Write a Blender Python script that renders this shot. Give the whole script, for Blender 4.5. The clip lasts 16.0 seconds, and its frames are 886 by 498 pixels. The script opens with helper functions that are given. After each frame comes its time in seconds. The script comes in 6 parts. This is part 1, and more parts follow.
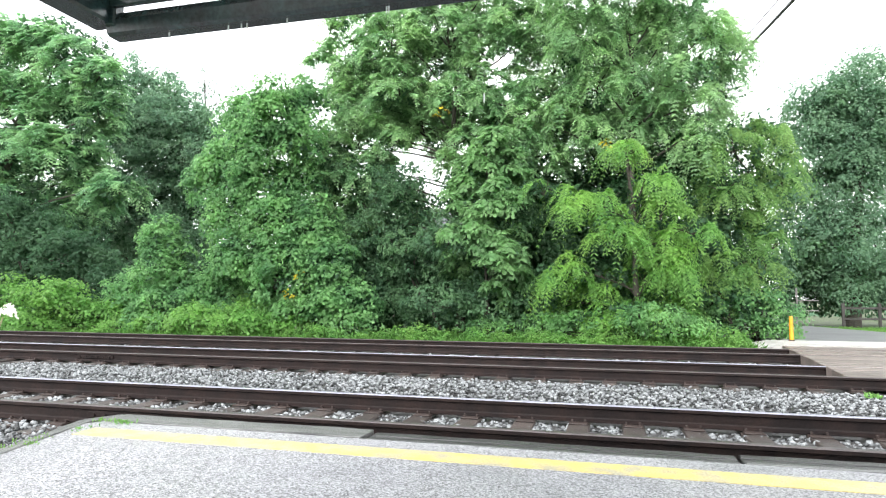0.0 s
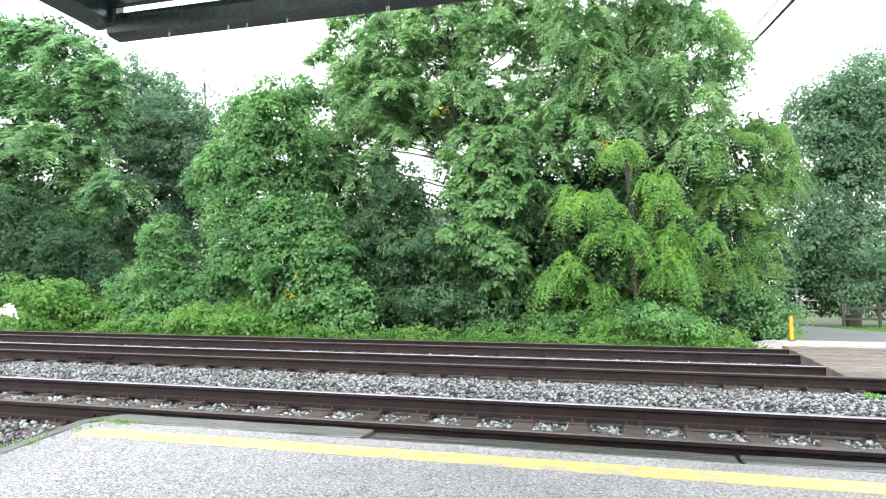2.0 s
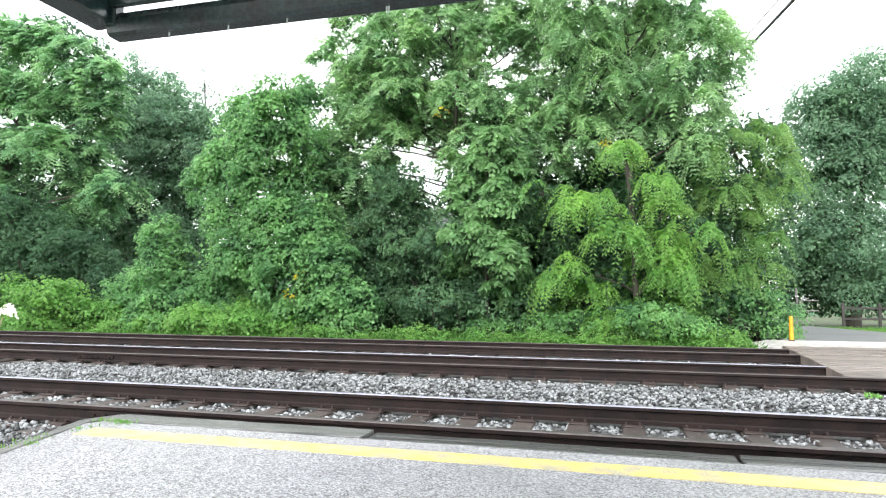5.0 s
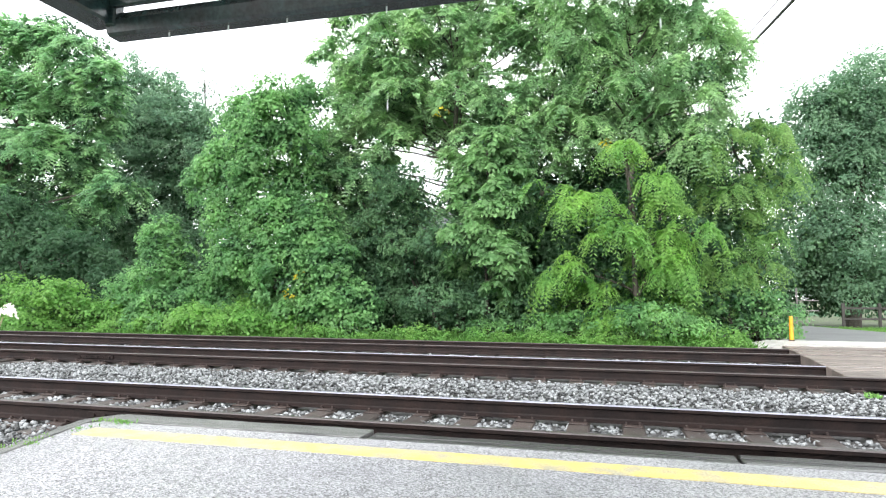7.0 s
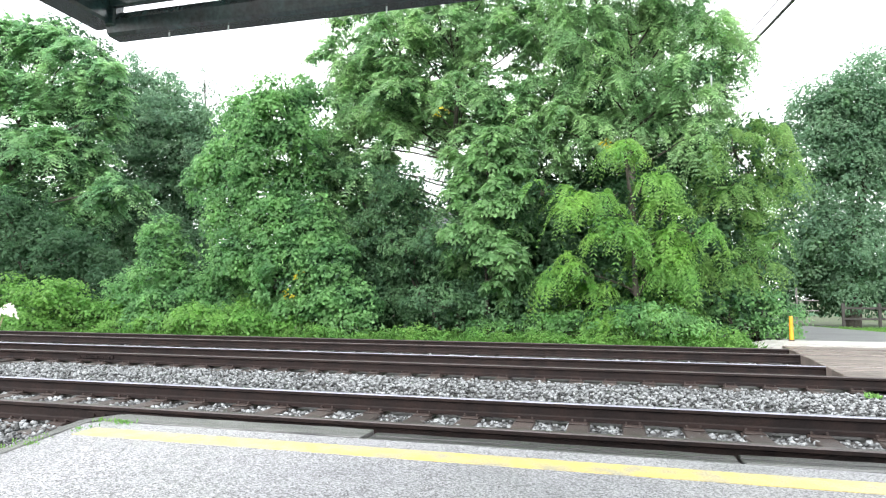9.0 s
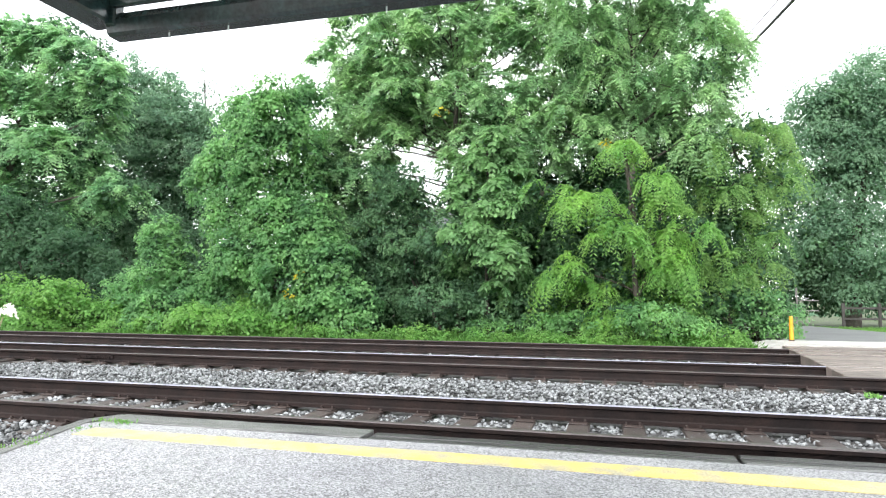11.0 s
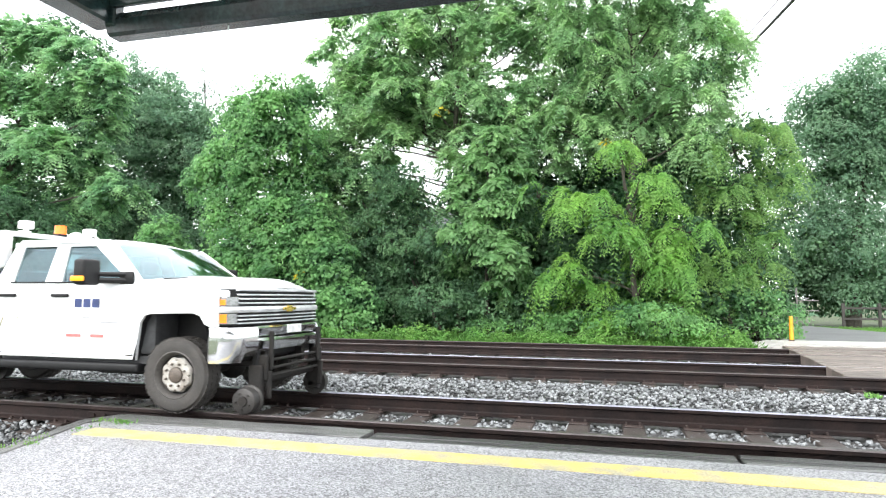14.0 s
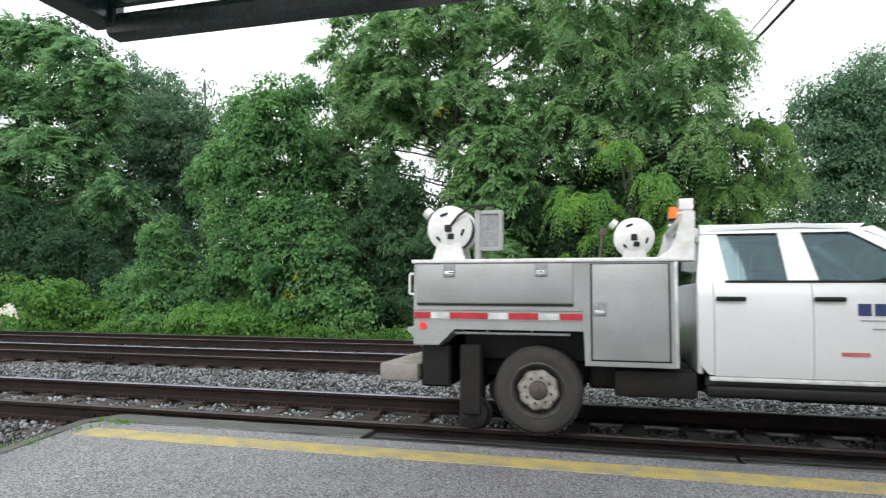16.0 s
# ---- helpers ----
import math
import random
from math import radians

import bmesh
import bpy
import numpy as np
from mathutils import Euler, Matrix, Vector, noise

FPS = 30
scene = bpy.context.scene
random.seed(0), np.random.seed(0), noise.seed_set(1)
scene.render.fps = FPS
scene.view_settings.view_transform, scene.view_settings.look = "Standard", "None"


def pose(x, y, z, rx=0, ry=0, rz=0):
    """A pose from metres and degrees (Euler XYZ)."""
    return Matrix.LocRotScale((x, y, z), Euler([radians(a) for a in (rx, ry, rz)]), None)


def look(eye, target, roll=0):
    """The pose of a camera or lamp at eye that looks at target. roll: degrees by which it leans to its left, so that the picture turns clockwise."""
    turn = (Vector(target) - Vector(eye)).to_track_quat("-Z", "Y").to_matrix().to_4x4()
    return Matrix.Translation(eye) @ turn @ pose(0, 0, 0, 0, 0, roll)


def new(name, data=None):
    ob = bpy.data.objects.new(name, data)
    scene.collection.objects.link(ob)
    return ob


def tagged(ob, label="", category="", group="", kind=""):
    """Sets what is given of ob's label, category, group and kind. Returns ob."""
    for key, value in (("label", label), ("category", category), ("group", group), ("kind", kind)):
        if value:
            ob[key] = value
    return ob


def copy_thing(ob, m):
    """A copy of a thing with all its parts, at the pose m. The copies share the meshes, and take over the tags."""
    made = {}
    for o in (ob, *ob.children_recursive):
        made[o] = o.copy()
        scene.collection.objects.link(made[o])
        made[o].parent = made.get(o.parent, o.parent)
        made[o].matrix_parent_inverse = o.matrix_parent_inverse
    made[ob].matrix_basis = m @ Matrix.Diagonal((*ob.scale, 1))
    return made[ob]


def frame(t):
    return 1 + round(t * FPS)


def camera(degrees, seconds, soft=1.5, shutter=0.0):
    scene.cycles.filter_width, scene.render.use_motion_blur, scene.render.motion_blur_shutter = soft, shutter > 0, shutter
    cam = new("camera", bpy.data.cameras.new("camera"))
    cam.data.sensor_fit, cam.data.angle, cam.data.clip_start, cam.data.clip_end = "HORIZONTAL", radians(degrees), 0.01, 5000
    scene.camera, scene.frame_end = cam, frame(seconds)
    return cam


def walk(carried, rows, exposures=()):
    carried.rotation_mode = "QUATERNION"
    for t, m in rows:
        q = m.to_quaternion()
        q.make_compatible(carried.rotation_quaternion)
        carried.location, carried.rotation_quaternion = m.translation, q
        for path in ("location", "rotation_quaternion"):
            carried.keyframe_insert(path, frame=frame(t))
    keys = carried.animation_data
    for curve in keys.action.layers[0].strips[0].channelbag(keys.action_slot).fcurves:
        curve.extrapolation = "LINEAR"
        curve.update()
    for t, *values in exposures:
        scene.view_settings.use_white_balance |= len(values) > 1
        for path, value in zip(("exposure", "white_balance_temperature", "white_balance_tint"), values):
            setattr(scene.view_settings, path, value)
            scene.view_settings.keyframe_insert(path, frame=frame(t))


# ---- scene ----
cam = camera(70.404, 16.0, soft=1.2, shutter=0.15)
EYE = pose(0, 0, 1.150, 90 + 4.4249, 0, 14.859) @ pose(0, 0, 0, 0, 0, 0.298)
walk(cam, [(0.0, EYE), (16.0, EYE)],
     exposures=[(0.0, 0.93), (14.3, 0.93), (14.6, 0.80), (15.0, 0.44), (15.5, -0.02), (16.0, -0.25)])

# ---- world and light: an overcast, rainy midday ----
world = bpy.data.worlds.new("overcast_sky")
scene.world = world
world.use_nodes = True
wn, wl = world.node_tree.nodes, world.node_tree.links
wn.clear()
sky = wn.new("ShaderNodeTexSky")
sky.sky_type, sky.sun_disc = "NISHITA", False
sky.sun_elevation, sky.sun_rotation = radians(40), radians(190)
sky.air_density, sky.dust_density = 1.0, 6.0
grey = wn.new("ShaderNodeHueSaturation")
grey.inputs["Saturation"].default_value = 0.12
cloud = wn.new("ShaderNodeMix")
cloud.data_type = "RGBA"
cloud.inputs["Factor"].default_value = 0.75
cloud.inputs["B"].default_value = (13.0, 13.4, 13.8, 1)
back = wn.new("ShaderNodeBackground")
back.inputs["Strength"].default_value = 0.15
wout = wn.new("ShaderNodeOutputWorld")
wl.new(sky.outputs["Color"], grey.inputs["Color"])
wl.new(grey.outputs["Color"], cloud.inputs["A"])
wl.new(cloud.outputs["Result"], back.inputs["Color"])
wl.new(back.outputs["Background"], wout.inputs["Surface"])
sun_data = bpy.data.lights.new("sun", "SUN")
sun_data.energy, sun_data.angle, sun_data.color = 1.5, radians(40), (1.0, 0.98, 0.95)
sun = new("sun", sun_data)
sun.matrix_world = look((-6, -36, 30), (0, 0, 0))


# ---- materials ----
def mat(name, base, rough=0.6, metal=0.0, vary=0.0, scale=6.0, second=None, fine=60.0, bump=0.0, spec=0.5, coat=0.0,
        each=0.0, emit=None, island=0.0):
    """A surface with variation at two scales: broad stains (second colour) and fine grain, with relief."""
    m = bpy.data.materials.new(name)
    m.use_nodes = True
    n, l = m.node_tree.nodes, m.node_tree.links
    b = n["Principled BSDF"]
    b.inputs["Roughness"].default_value, b.inputs["Metallic"].default_value = rough, metal
    b.inputs["Specular IOR Level"].default_value = spec
    b.inputs["Coat Weight"].default_value = coat
    b.inputs["Coat Roughness"].default_value = 0.08
    b.inputs["Base Color"].default_value = (*base, 1)
    tc = n.new("ShaderNodeTexCoord")
    if vary or second:
        big, small = n.new("ShaderNodeTexNoise"), n.new("ShaderNodeTexNoise")
        big.inputs["Scale"].default_value, small.inputs["Scale"].default_value = scale, fine
        big.inputs["Detail"].default_value, small.inputs["Detail"].default_value = 5, 3
        l.new(tc.outputs["Object"], big.inputs["Vector"])
        l.new(tc.outputs["Object"], small.inputs["Vector"])
        ramp = n.new("ShaderNodeMapRange")
        ramp.inputs["From Min"].default_value, ramp.inputs["From Max"].default_value = 0.38, 0.66
        l.new(big.outputs["Fac"], ramp.inputs["Value"])
        mix = n.new("ShaderNodeMix")
        mix.data_type = "RGBA"
        mix.inputs["A"].default_value = (*base, 1)
        mix.inputs["B"].default_value = (*(second or [c * 0.7 for c in base]), 1)
        l.new(ramp.outputs["Result"], mix.inputs["Factor"])
        hsv = n.new("ShaderNodeHueSaturation")
        l.new(mix.outputs["Result"], hsv.inputs["Color"])
        val = n.new("ShaderNodeMapRange")
        val.inputs["To Min"].default_value, val.inputs["To Max"].default_value = 1 - vary, 1 + vary
        val.inputs["From Min"].default_value, val.inputs["From Max"].default_value = 0.3, 0.7
        l.new(small.outputs["Fac"], val.inputs["Value"])
        last = val.outputs["Result"]
        if each or island:
            info = n.new("ShaderNodeObjectInfo" if each else "ShaderNodeNewGeometry")
            rnd = n.new("ShaderNodeMapRange")
            w = each or island
            rnd.inputs["To Min"].default_value, rnd.inputs["To Max"].default_value = 1 - w, 1 + w
            l.new(info.outputs["Random" if each else "Random Per Island"], rnd.inputs["Value"])
            mul = n.new("ShaderNodeMath")
            mul.operation = "MULTIPLY"
            l.new(last, mul.inputs[0])
            l.new(rnd.outputs["Result"], mul.inputs[1])
            last = mul.outputs["Value"]
        l.new(last, hsv.inputs["Value"])
        l.new(hsv.outputs["Color"], b.inputs["Base Color"])
        if bump:
            bp = n.new("ShaderNodeBump")
            bp.inputs["Strength"].default_value, bp.inputs["Distance"].default_value = bump, 0.01
            l.new(small.outputs["Fac"], bp.inputs["Height"])
            l.new(bp.outputs["Normal"], b.inputs["Normal"])
    if emit:
        b.inputs["Emission Color"].default_value = (*emit[:3], 1)
        b.inputs["Emission Strength"].default_value = emit[3]
    return m


def leaf_mat(name, base, tip, gloss=0.52, spread=0.27):
    """Leaves: light comes through them, each leaf its own shade, wet gloss."""
    m = bpy.data.materials.new(name)
    m.use_nodes = True
    n, l = m.node_tree.nodes, m.node_tree.links
    b = n["Principled BSDF"]
    b.inputs["Roughness"].default_value = gloss
    b.inputs["Specular IOR Level"].default_value = 0.24
    geo = n.new("ShaderNodeNewGeometry")
    tc = n.new("ShaderNodeTexCoord")
    nz = n.new("ShaderNodeTexNoise")
    nz.inputs["Scale"].default_value, nz.inputs["Detail"].default_value = 0.9, 3
    l.new(tc.outputs["Object"], nz.inputs["Vector"])
    rp = n.new("ShaderNodeMapRange")
    rp.inputs["From Min"].default_value, rp.inputs["From Max"].default_value = 0.35, 0.65
    l.new(nz.outputs["Fac"], rp.inputs["Value"])
    mix = n.new("ShaderNodeMix")
    mix.data_type = "RGBA"
    mix.inputs["A"].default_value, mix.inputs["B"].default_value = (*base, 1), (*tip, 1)
    l.new(rp.outputs["Result"], mix.inputs["Factor"])
    hsv = n.new("ShaderNodeHueSaturation")
    vr = n.new("ShaderNodeMapRange")
    vr.inputs["To Min"].default_value, vr.inputs["To Max"].default_value = 1 - spread, 1 + spread
    l.new(geo.outputs["Random Per Island"], vr.inputs["Value"])
    l.new(vr.outputs["Result"], hsv.inputs["Value"])
    l.new(mix.outputs["Result"], hsv.inputs["Color"])
    l.new(hsv.outputs["Color"], b.inputs["Base Color"])
    tr = n.new("ShaderNodeBsdfTranslucent")
    thru = n.new("ShaderNodeHueSaturation")
    thru.inputs["Hue"].default_value, thru.inputs["Value"].default_value = 0.495, 1.5
    l.new(hsv.outputs["Color"], thru.inputs["Color"])
    l.new(thru.outputs["Color"], tr.inputs["Color"])
    ms = n.new("ShaderNodeMixShader")
    ms.inputs["Fac"].default_value = 0.55
    l.new(b.outputs["BSDF"], ms.inputs[1])
    l.new(tr.outputs["BSDF"], ms.inputs[2])
    l.new(ms.outputs["Shader"], n["Material Output"].inputs["Surface"])
    return m



def asphalt_mat():
    """Wet asphalt with bare pale and dark chippings, smoother where water stands."""
    m = mat("platform_asphalt", (0.235, 0.235, 0.245), 0.45, vary=0.2, scale=0.9, second=(0.20, 0.20, 0.213), fine=160, spec=0.6)
    n, l = m.node_tree.nodes, m.node_tree.links
    b = n["Principled BSDF"]
    col = b.inputs["Base Color"].links[0].from_socket
    tc = n.new("ShaderNodeTexCoord")
    chips = n.new("ShaderNodeTexVoronoi")
    chips.inputs["Scale"].default_value = 98
    l.new(tc.outputs["Object"], chips.inputs["Vector"])
    sep = n.new("ShaderNodeSeparateColor")
    l.new(chips.outputs["Color"], sep.inputs["Color"])
    ramp = n.new("ShaderNodeMapRange")
    ramp.inputs["From Min"].default_value, ramp.inputs["From Max"].default_value = 0.1, 0.9
    ramp.inputs["To Min"].default_value, ramp.inputs["To Max"].default_value = 0.3, 1.85
    l.new(sep.outputs["Red"], ramp.inputs["Value"])
    hs = n.new("ShaderNodeHueSaturation")
    l.new(col, hs.inputs["Color"])
    l.new(ramp.outputs["Result"], hs.inputs["Value"])
    l.new(hs.outputs["Color"], b.inputs["Base Color"])
    wet = n.new("ShaderNodeTexNoise")
    wet.inputs["Scale"].default_value, wet.inputs["Detail"].default_value = 0.8, 4
    l.new(tc.outputs["Object"], wet.inputs["Vector"])
    wr = n.new("ShaderNodeMapRange")
    wr.inputs["From Min"].default_value, wr.inputs["From Max"].default_value = 0.35, 0.65
    wr.inputs["To Min"].default_value, wr.inputs["To Max"].default_value = 0.30, 0.60
    l.new(wet.outputs["Fac"], wr.inputs["Value"])
    l.new(wr.outputs["Result"], b.inputs["Roughness"])
    bp = n.new("ShaderNodeBump")
    bp.inputs["Strength"].default_value, bp.inputs["Distance"].default_value = 0.5, 0.006
    l.new(chips.outputs["Distance"], bp.inputs["Height"])
    l.new(bp.outputs["Normal"], b.inputs["Normal"])
    return m


M_ASPHALT = asphalt_mat()
M_YELLOW = mat("yellow_paint", (0.58, 0.46, 0.15), 0.4, vary=0.3, scale=5.5, second=(0.36, 0.33, 0.24), fine=70, bump=0.3)
M_TIMBER = mat("wet_grey_timber", (0.15, 0.15, 0.146), 0.35, vary=0.6, scale=6, second=(0.022, 0.022, 0.023), fine=38, bump=0.4, each=0.25)
M_DARKTIMBER = mat("wet_dark_timber", (0.012, 0.011, 0.011), 0.28, vary=0.6, scale=6, second=(0.055, 0.055, 0.055), fine=45, bump=0.4, each=0.25)
for m in (M_TIMBER, M_DARKTIMBER):
    n, l = m.node_tree.nodes, m.node_tree.links
    tc = n.new("ShaderNodeTexCoord")
    mp = n.new("ShaderNodeMapping")
    mp.inputs["Scale"].default_value = (0.25, 11.0, 11.0)
    l.new(tc.outputs["Object"], mp.inputs["Vector"])
    for t in [q for q in n if q.bl_idname == "ShaderNodeTexNoise"]:
        l.new(mp.outputs["Vector"], t.inputs["Vector"])
M_TIE = mat("creosoted_tie", (0.058, 0.044, 0.038), 0.45, vary=0.35, scale=5, second=(0.032, 0.026, 0.024), fine=40, bump=0.5, each=0.3)
M_RAIL = mat("rusty_rail_steel", (0.020, 0.012, 0.0105), 0.65, vary=0.4, scale=3, second=(0.010, 0.007, 0.007), fine=50, bump=0.2, spec=0.2)
# Worn head with the wet sky sheen put into its pale bluish colour.
M_HEAD = mat("worn_sheen_rail_head", (0.34, 0.34, 0.41), 0.30, metal=0.4, vary=0.15, scale=2, fine=40)
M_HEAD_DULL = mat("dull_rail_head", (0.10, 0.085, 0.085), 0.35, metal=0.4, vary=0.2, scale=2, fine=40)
M_PLATE = mat("rusty_plate", (0.042, 0.028, 0.024), 0.5, vary=0.3, scale=8, fine=60)
M_STONE = mat("ballast_granite", (0.172, 0.18, 0.185), 0.4, vary=0.3, scale=2.0, second=(0.12, 0.127, 0.13), fine=50, island=0.95)
M_BED = mat("ballast_bed", (0.045, 0.043, 0.042), 0.7, vary=0.5, scale=3, fine=35, bump=0.8)
M_SOIL = mat("grassy_soil", (0.06, 0.09, 0.03), 0.9, vary=0.4, scale=1.5, second=(0.05, 0.06, 0.03), fine=20, bump=0.5)
M_ROAD = mat("road_asphalt", (0.17, 0.173, 0.177), 0.4, vary=0.25, scale=0.8, second=(0.12, 0.123, 0.127), fine=40, bump=0.2)
M_CONCRETE = mat("pale_concrete", (0.42, 0.41, 0.39), 0.5, vary=0.15, scale=3, fine=50, bump=0.2)
M_PLANK = mat("crossing_plank", (0.19, 0.155, 0.14), 0.4, vary=0.25, scale=3, second=(0.12, 0.10, 0.09), fine=40, bump=0.3, each=0.2)
M_GREENSTEEL = mat("dark_green_steel", (0.020, 0.043, 0.042), 0.22, vary=0.3, scale=6, second=(0.022, 0.026, 0.028), fine=50, spec=0.6)
M_ROOFPAN = mat("roof_panel", (0.75, 0.75, 0.75), 0.6, vary=0.05, scale=5)
M_BARK = mat("tree_bark", (0.055, 0.047, 0.038), 0.85, vary=0.4, scale=4, second=(0.05, 0.045, 0.035), fine=25, bump=0.8)
M_POLE = mat("grey_pole_wood", (0.20, 0.19, 0.18), 0.8, vary=0.2, scale=5, fine=30)
M_WIRE = mat("black_wire", (0.02, 0.02, 0.02), 0.6)
M_POST = mat("orange_plastic", (0.85, 0.33, 0.02), 0.4, vary=0.06, scale=8, fine=40)
M_WHITEHOUSE = mat("white_siding", (0.75, 0.76, 0.78), 0.6, vary=0.05, scale=2)
M_SLATE = mat("grey_roofing", (0.20, 0.21, 0.23), 0.7, vary=0.1, scale=4)
M_FENCE = mat("weathered_fence_wood", (0.05, 0.045, 0.042), 0.8, vary=0.2, scale=5)
# Compound, broad, walnut and vine greens carry the rain-mist veil in their colour.
L_AIL = leaf_mat("leaf_compound_green", (0.182, 0.325, 0.168), (0.305, 0.465, 0.222))
L_COLUMN = leaf_mat("leaf_broad_green", (0.14, 0.27, 0.122), (0.215, 0.37, 0.155))
L_WALNUT = leaf_mat("leaf_walnut_green", (0.155, 0.305, 0.16), (0.26, 0.43, 0.205))
L_BRIGHT = leaf_mat("leaf_bright_frond", (0.14, 0.30, 0.088), (0.245, 0.43, 0.11))
L_FINE = leaf_mat("leaf_fine_drooping", (0.13, 0.26, 0.085), (0.20, 0.34, 0.11))
L_VINE = leaf_mat("leaf_vine", (0.10, 0.226, 0.098), (0.20, 0.378, 0.146))
# Much darker leaf: shade inside and behind the crowns put into the colour.
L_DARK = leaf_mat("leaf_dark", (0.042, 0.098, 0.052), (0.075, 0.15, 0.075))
# Paler, bluer leaf for distant trees: the haze is mixed into the colour.
L_FAR = leaf_mat("leaf_far_haze", (0.115, 0.21, 0.135), (0.19, 0.31, 0.19))
# Darker than the vine leaf: shade below the trees put into its colour.
L_SHADE = leaf_mat("leaf_shade_green", (0.065, 0.14, 0.078), (0.128, 0.235, 0.115))
L_GRASS = leaf_mat("leaf_grass", (0.125, 0.28, 0.075), (0.19, 0.36, 0.095))
L_YELLOW = leaf_mat("leaf_yellow", (0.55, 0.42, 0.03), (0.60, 0.50, 0.05))


# ---- building tools ----
def mesh_of(name, verts, faces, materials, smooth=False):
    me = bpy.data.meshes.new(name)
    me.from_pydata([tuple(v) for v in verts], [], faces)
    for m in materials:
        me.materials.append(m)
    if smooth:
        me.polygons.foreach_set("use_smooth", [True] * len(me.polygons))
    me.update()
    return me


def folded(name, a, l, t, r, material):
    """Leaves folded along the midrib: base a, left l, tip t, right r, each (n, 3)."""
    n = len(a)
    co = np.stack([a, l, t, r], 1).astype(np.float32)
    me = bpy.data.meshes.new(name)
    me.vertices.add(n * 4)
    me.vertices.foreach_set("co", co.ravel())
    idx = (np.arange(n)[:, None] * 4 + np.array([0, 2, 1, 0, 3, 2])[None]).astype(np.int32)
    me.loops.add(n * 6)
    me.loops.foreach_set("vertex_index", idx.ravel())
    me.polygons.add(n * 2)
    me.polygons.foreach_set("loop_start", np.arange(0, n * 6, 3, dtype=np.int32))
    me.materials.append(material)
    me.update(calc_edges=True)
    return me


def box(bm, x0, x1, y0, y1, z0, z1, bev=0.0, seg=1):
    made = bmesh.ops.create_cube(bm, size=1.0, matrix=Matrix.Translation(((x0 + x1) / 2, (y0 + y1) / 2, (z0 + z1) / 2))
                                 @ Matrix.Diagonal((abs(x1 - x0), abs(y1 - y0), abs(z1 - z0), 1)))
    if bev:
        edges = {e for v in made["verts"] for e in v.link_edges}
        bmesh.ops.bevel(bm, geom=list(edges), offset=bev, segments=seg, affect="EDGES", profile=0.5)
    return bm


def rod(bm, a, b, r0, r1=None, n=10, caps=True):
    a, b = Vector(a), Vector(b)
    d = b - a
    m = Matrix.Translation((a + b) / 2) @ d.to_track_quat("Z", "Y").to_matrix().to_4x4()
    bmesh.ops.create_cone(bm, cap_ends=caps, segments=n, radius1=r0, radius2=r0 if r1 is None else r1, depth=d.length, matrix=m)
    return bm


def part(name, bm, material, parent=None, label="", smooth=False):
    """Links a bmesh (or a mesh) as one mesh object under a thing or a part."""
    if isinstance(bm, bmesh.types.BMesh):
        me = bpy.data.meshes.new(name)
        bmesh.ops.recalc_face_normals(bm, faces=bm.faces)
        bm.to_mesh(me)
        bm.free()
        me.materials.append(material)
        if smooth:
            me.polygons.foreach_set("use_smooth", [True] * len(me.polygons))
            me.set_sharp_from_angle(angle=radians(35))
    else:
        me = bm
    ob = new(name, me)
    if parent:
        ob.parent = parent
    if label:
        tagged(ob, label)
    return ob


def thing(name, label, category, at=(0, 0, 0), group="", kind=""):
    ob = new(name)
    ob.location = at
    return tagged(ob, label, category, group, kind)


def prism(bm, outline, y0, y1):
    """A solid from an outline in x and z, between y0 and y1."""
    lo = [bm.verts.new((x, y0, z)) for x, z in outline]
    hi = [bm.verts.new((x, y1, z)) for x, z in outline]
    n = len(outline)
    bm.faces.new(lo)
    bm.faces.new(hi[::-1])
    for i in range(n):
        bm.faces.new((lo[i], hi[i], hi[(i + 1) % n], lo[(i + 1) % n]))
    return bm


rng = np.random.default_rng(7)


def unit(v):
    return v / np.maximum(np.linalg.norm(v, axis=-1, keepdims=True), 1e-9)


def sphere_dirs(n):
    return unit(rng.normal(size=(n, 3)))


def ripple(d, freq):
    """A smooth uneven field on the unit sphere, about -1 to 1, different for every mass."""
    out = 0
    for k in range(3):
        a = sphere_dirs(1)[0]
        out = out + np.sin((d @ a) * freq * rng.uniform(0.7, 1.3) + rng.uniform(0, 6.3))
    return out / 2.2


def in_lobes(lobes, per_area, shell=0.62, flat=0.9, low=-0.75, rough=1.0, gaps=0.8):
    """Places for leaf tufts near the uneven skins of ellipsoids (x, y, z, r, rz): centres and the way out."""
    ps, ds = [], []
    for x, y, z, r, rz in lobes:
        n = max(4, int(per_area * 4 * math.pi * ((r * r * r * rz) ** 0.5)))
        d = sphere_dirs(n * 2)
        d = d[d[:, 2] > low][:n]
        keep = (ripple(d, 7.0) > -gaps) & ((d[:, 1] < 0.35) | (rng.random(len(d)) < 0.35))
        d = d[keep]
        k = rng.uniform(shell, 1.0, (len(d), 1)) ** 0.7
        k = k * (1 + rough * (0.20 * ripple(d, 4.0) + 0.12 * ripple(d, 10.0))[:, None])
        k = np.where(rng.random((len(d), 1)) < 0.04, k * rng.uniform(1.0, 1.22, (len(d), 1)), k)
        ps.append(np.array([x, y, z]) + d * k * np.array([r, r * flat, rz]))
        ds.append(d)
    return np.concatenate(ps), np.concatenate(ds)


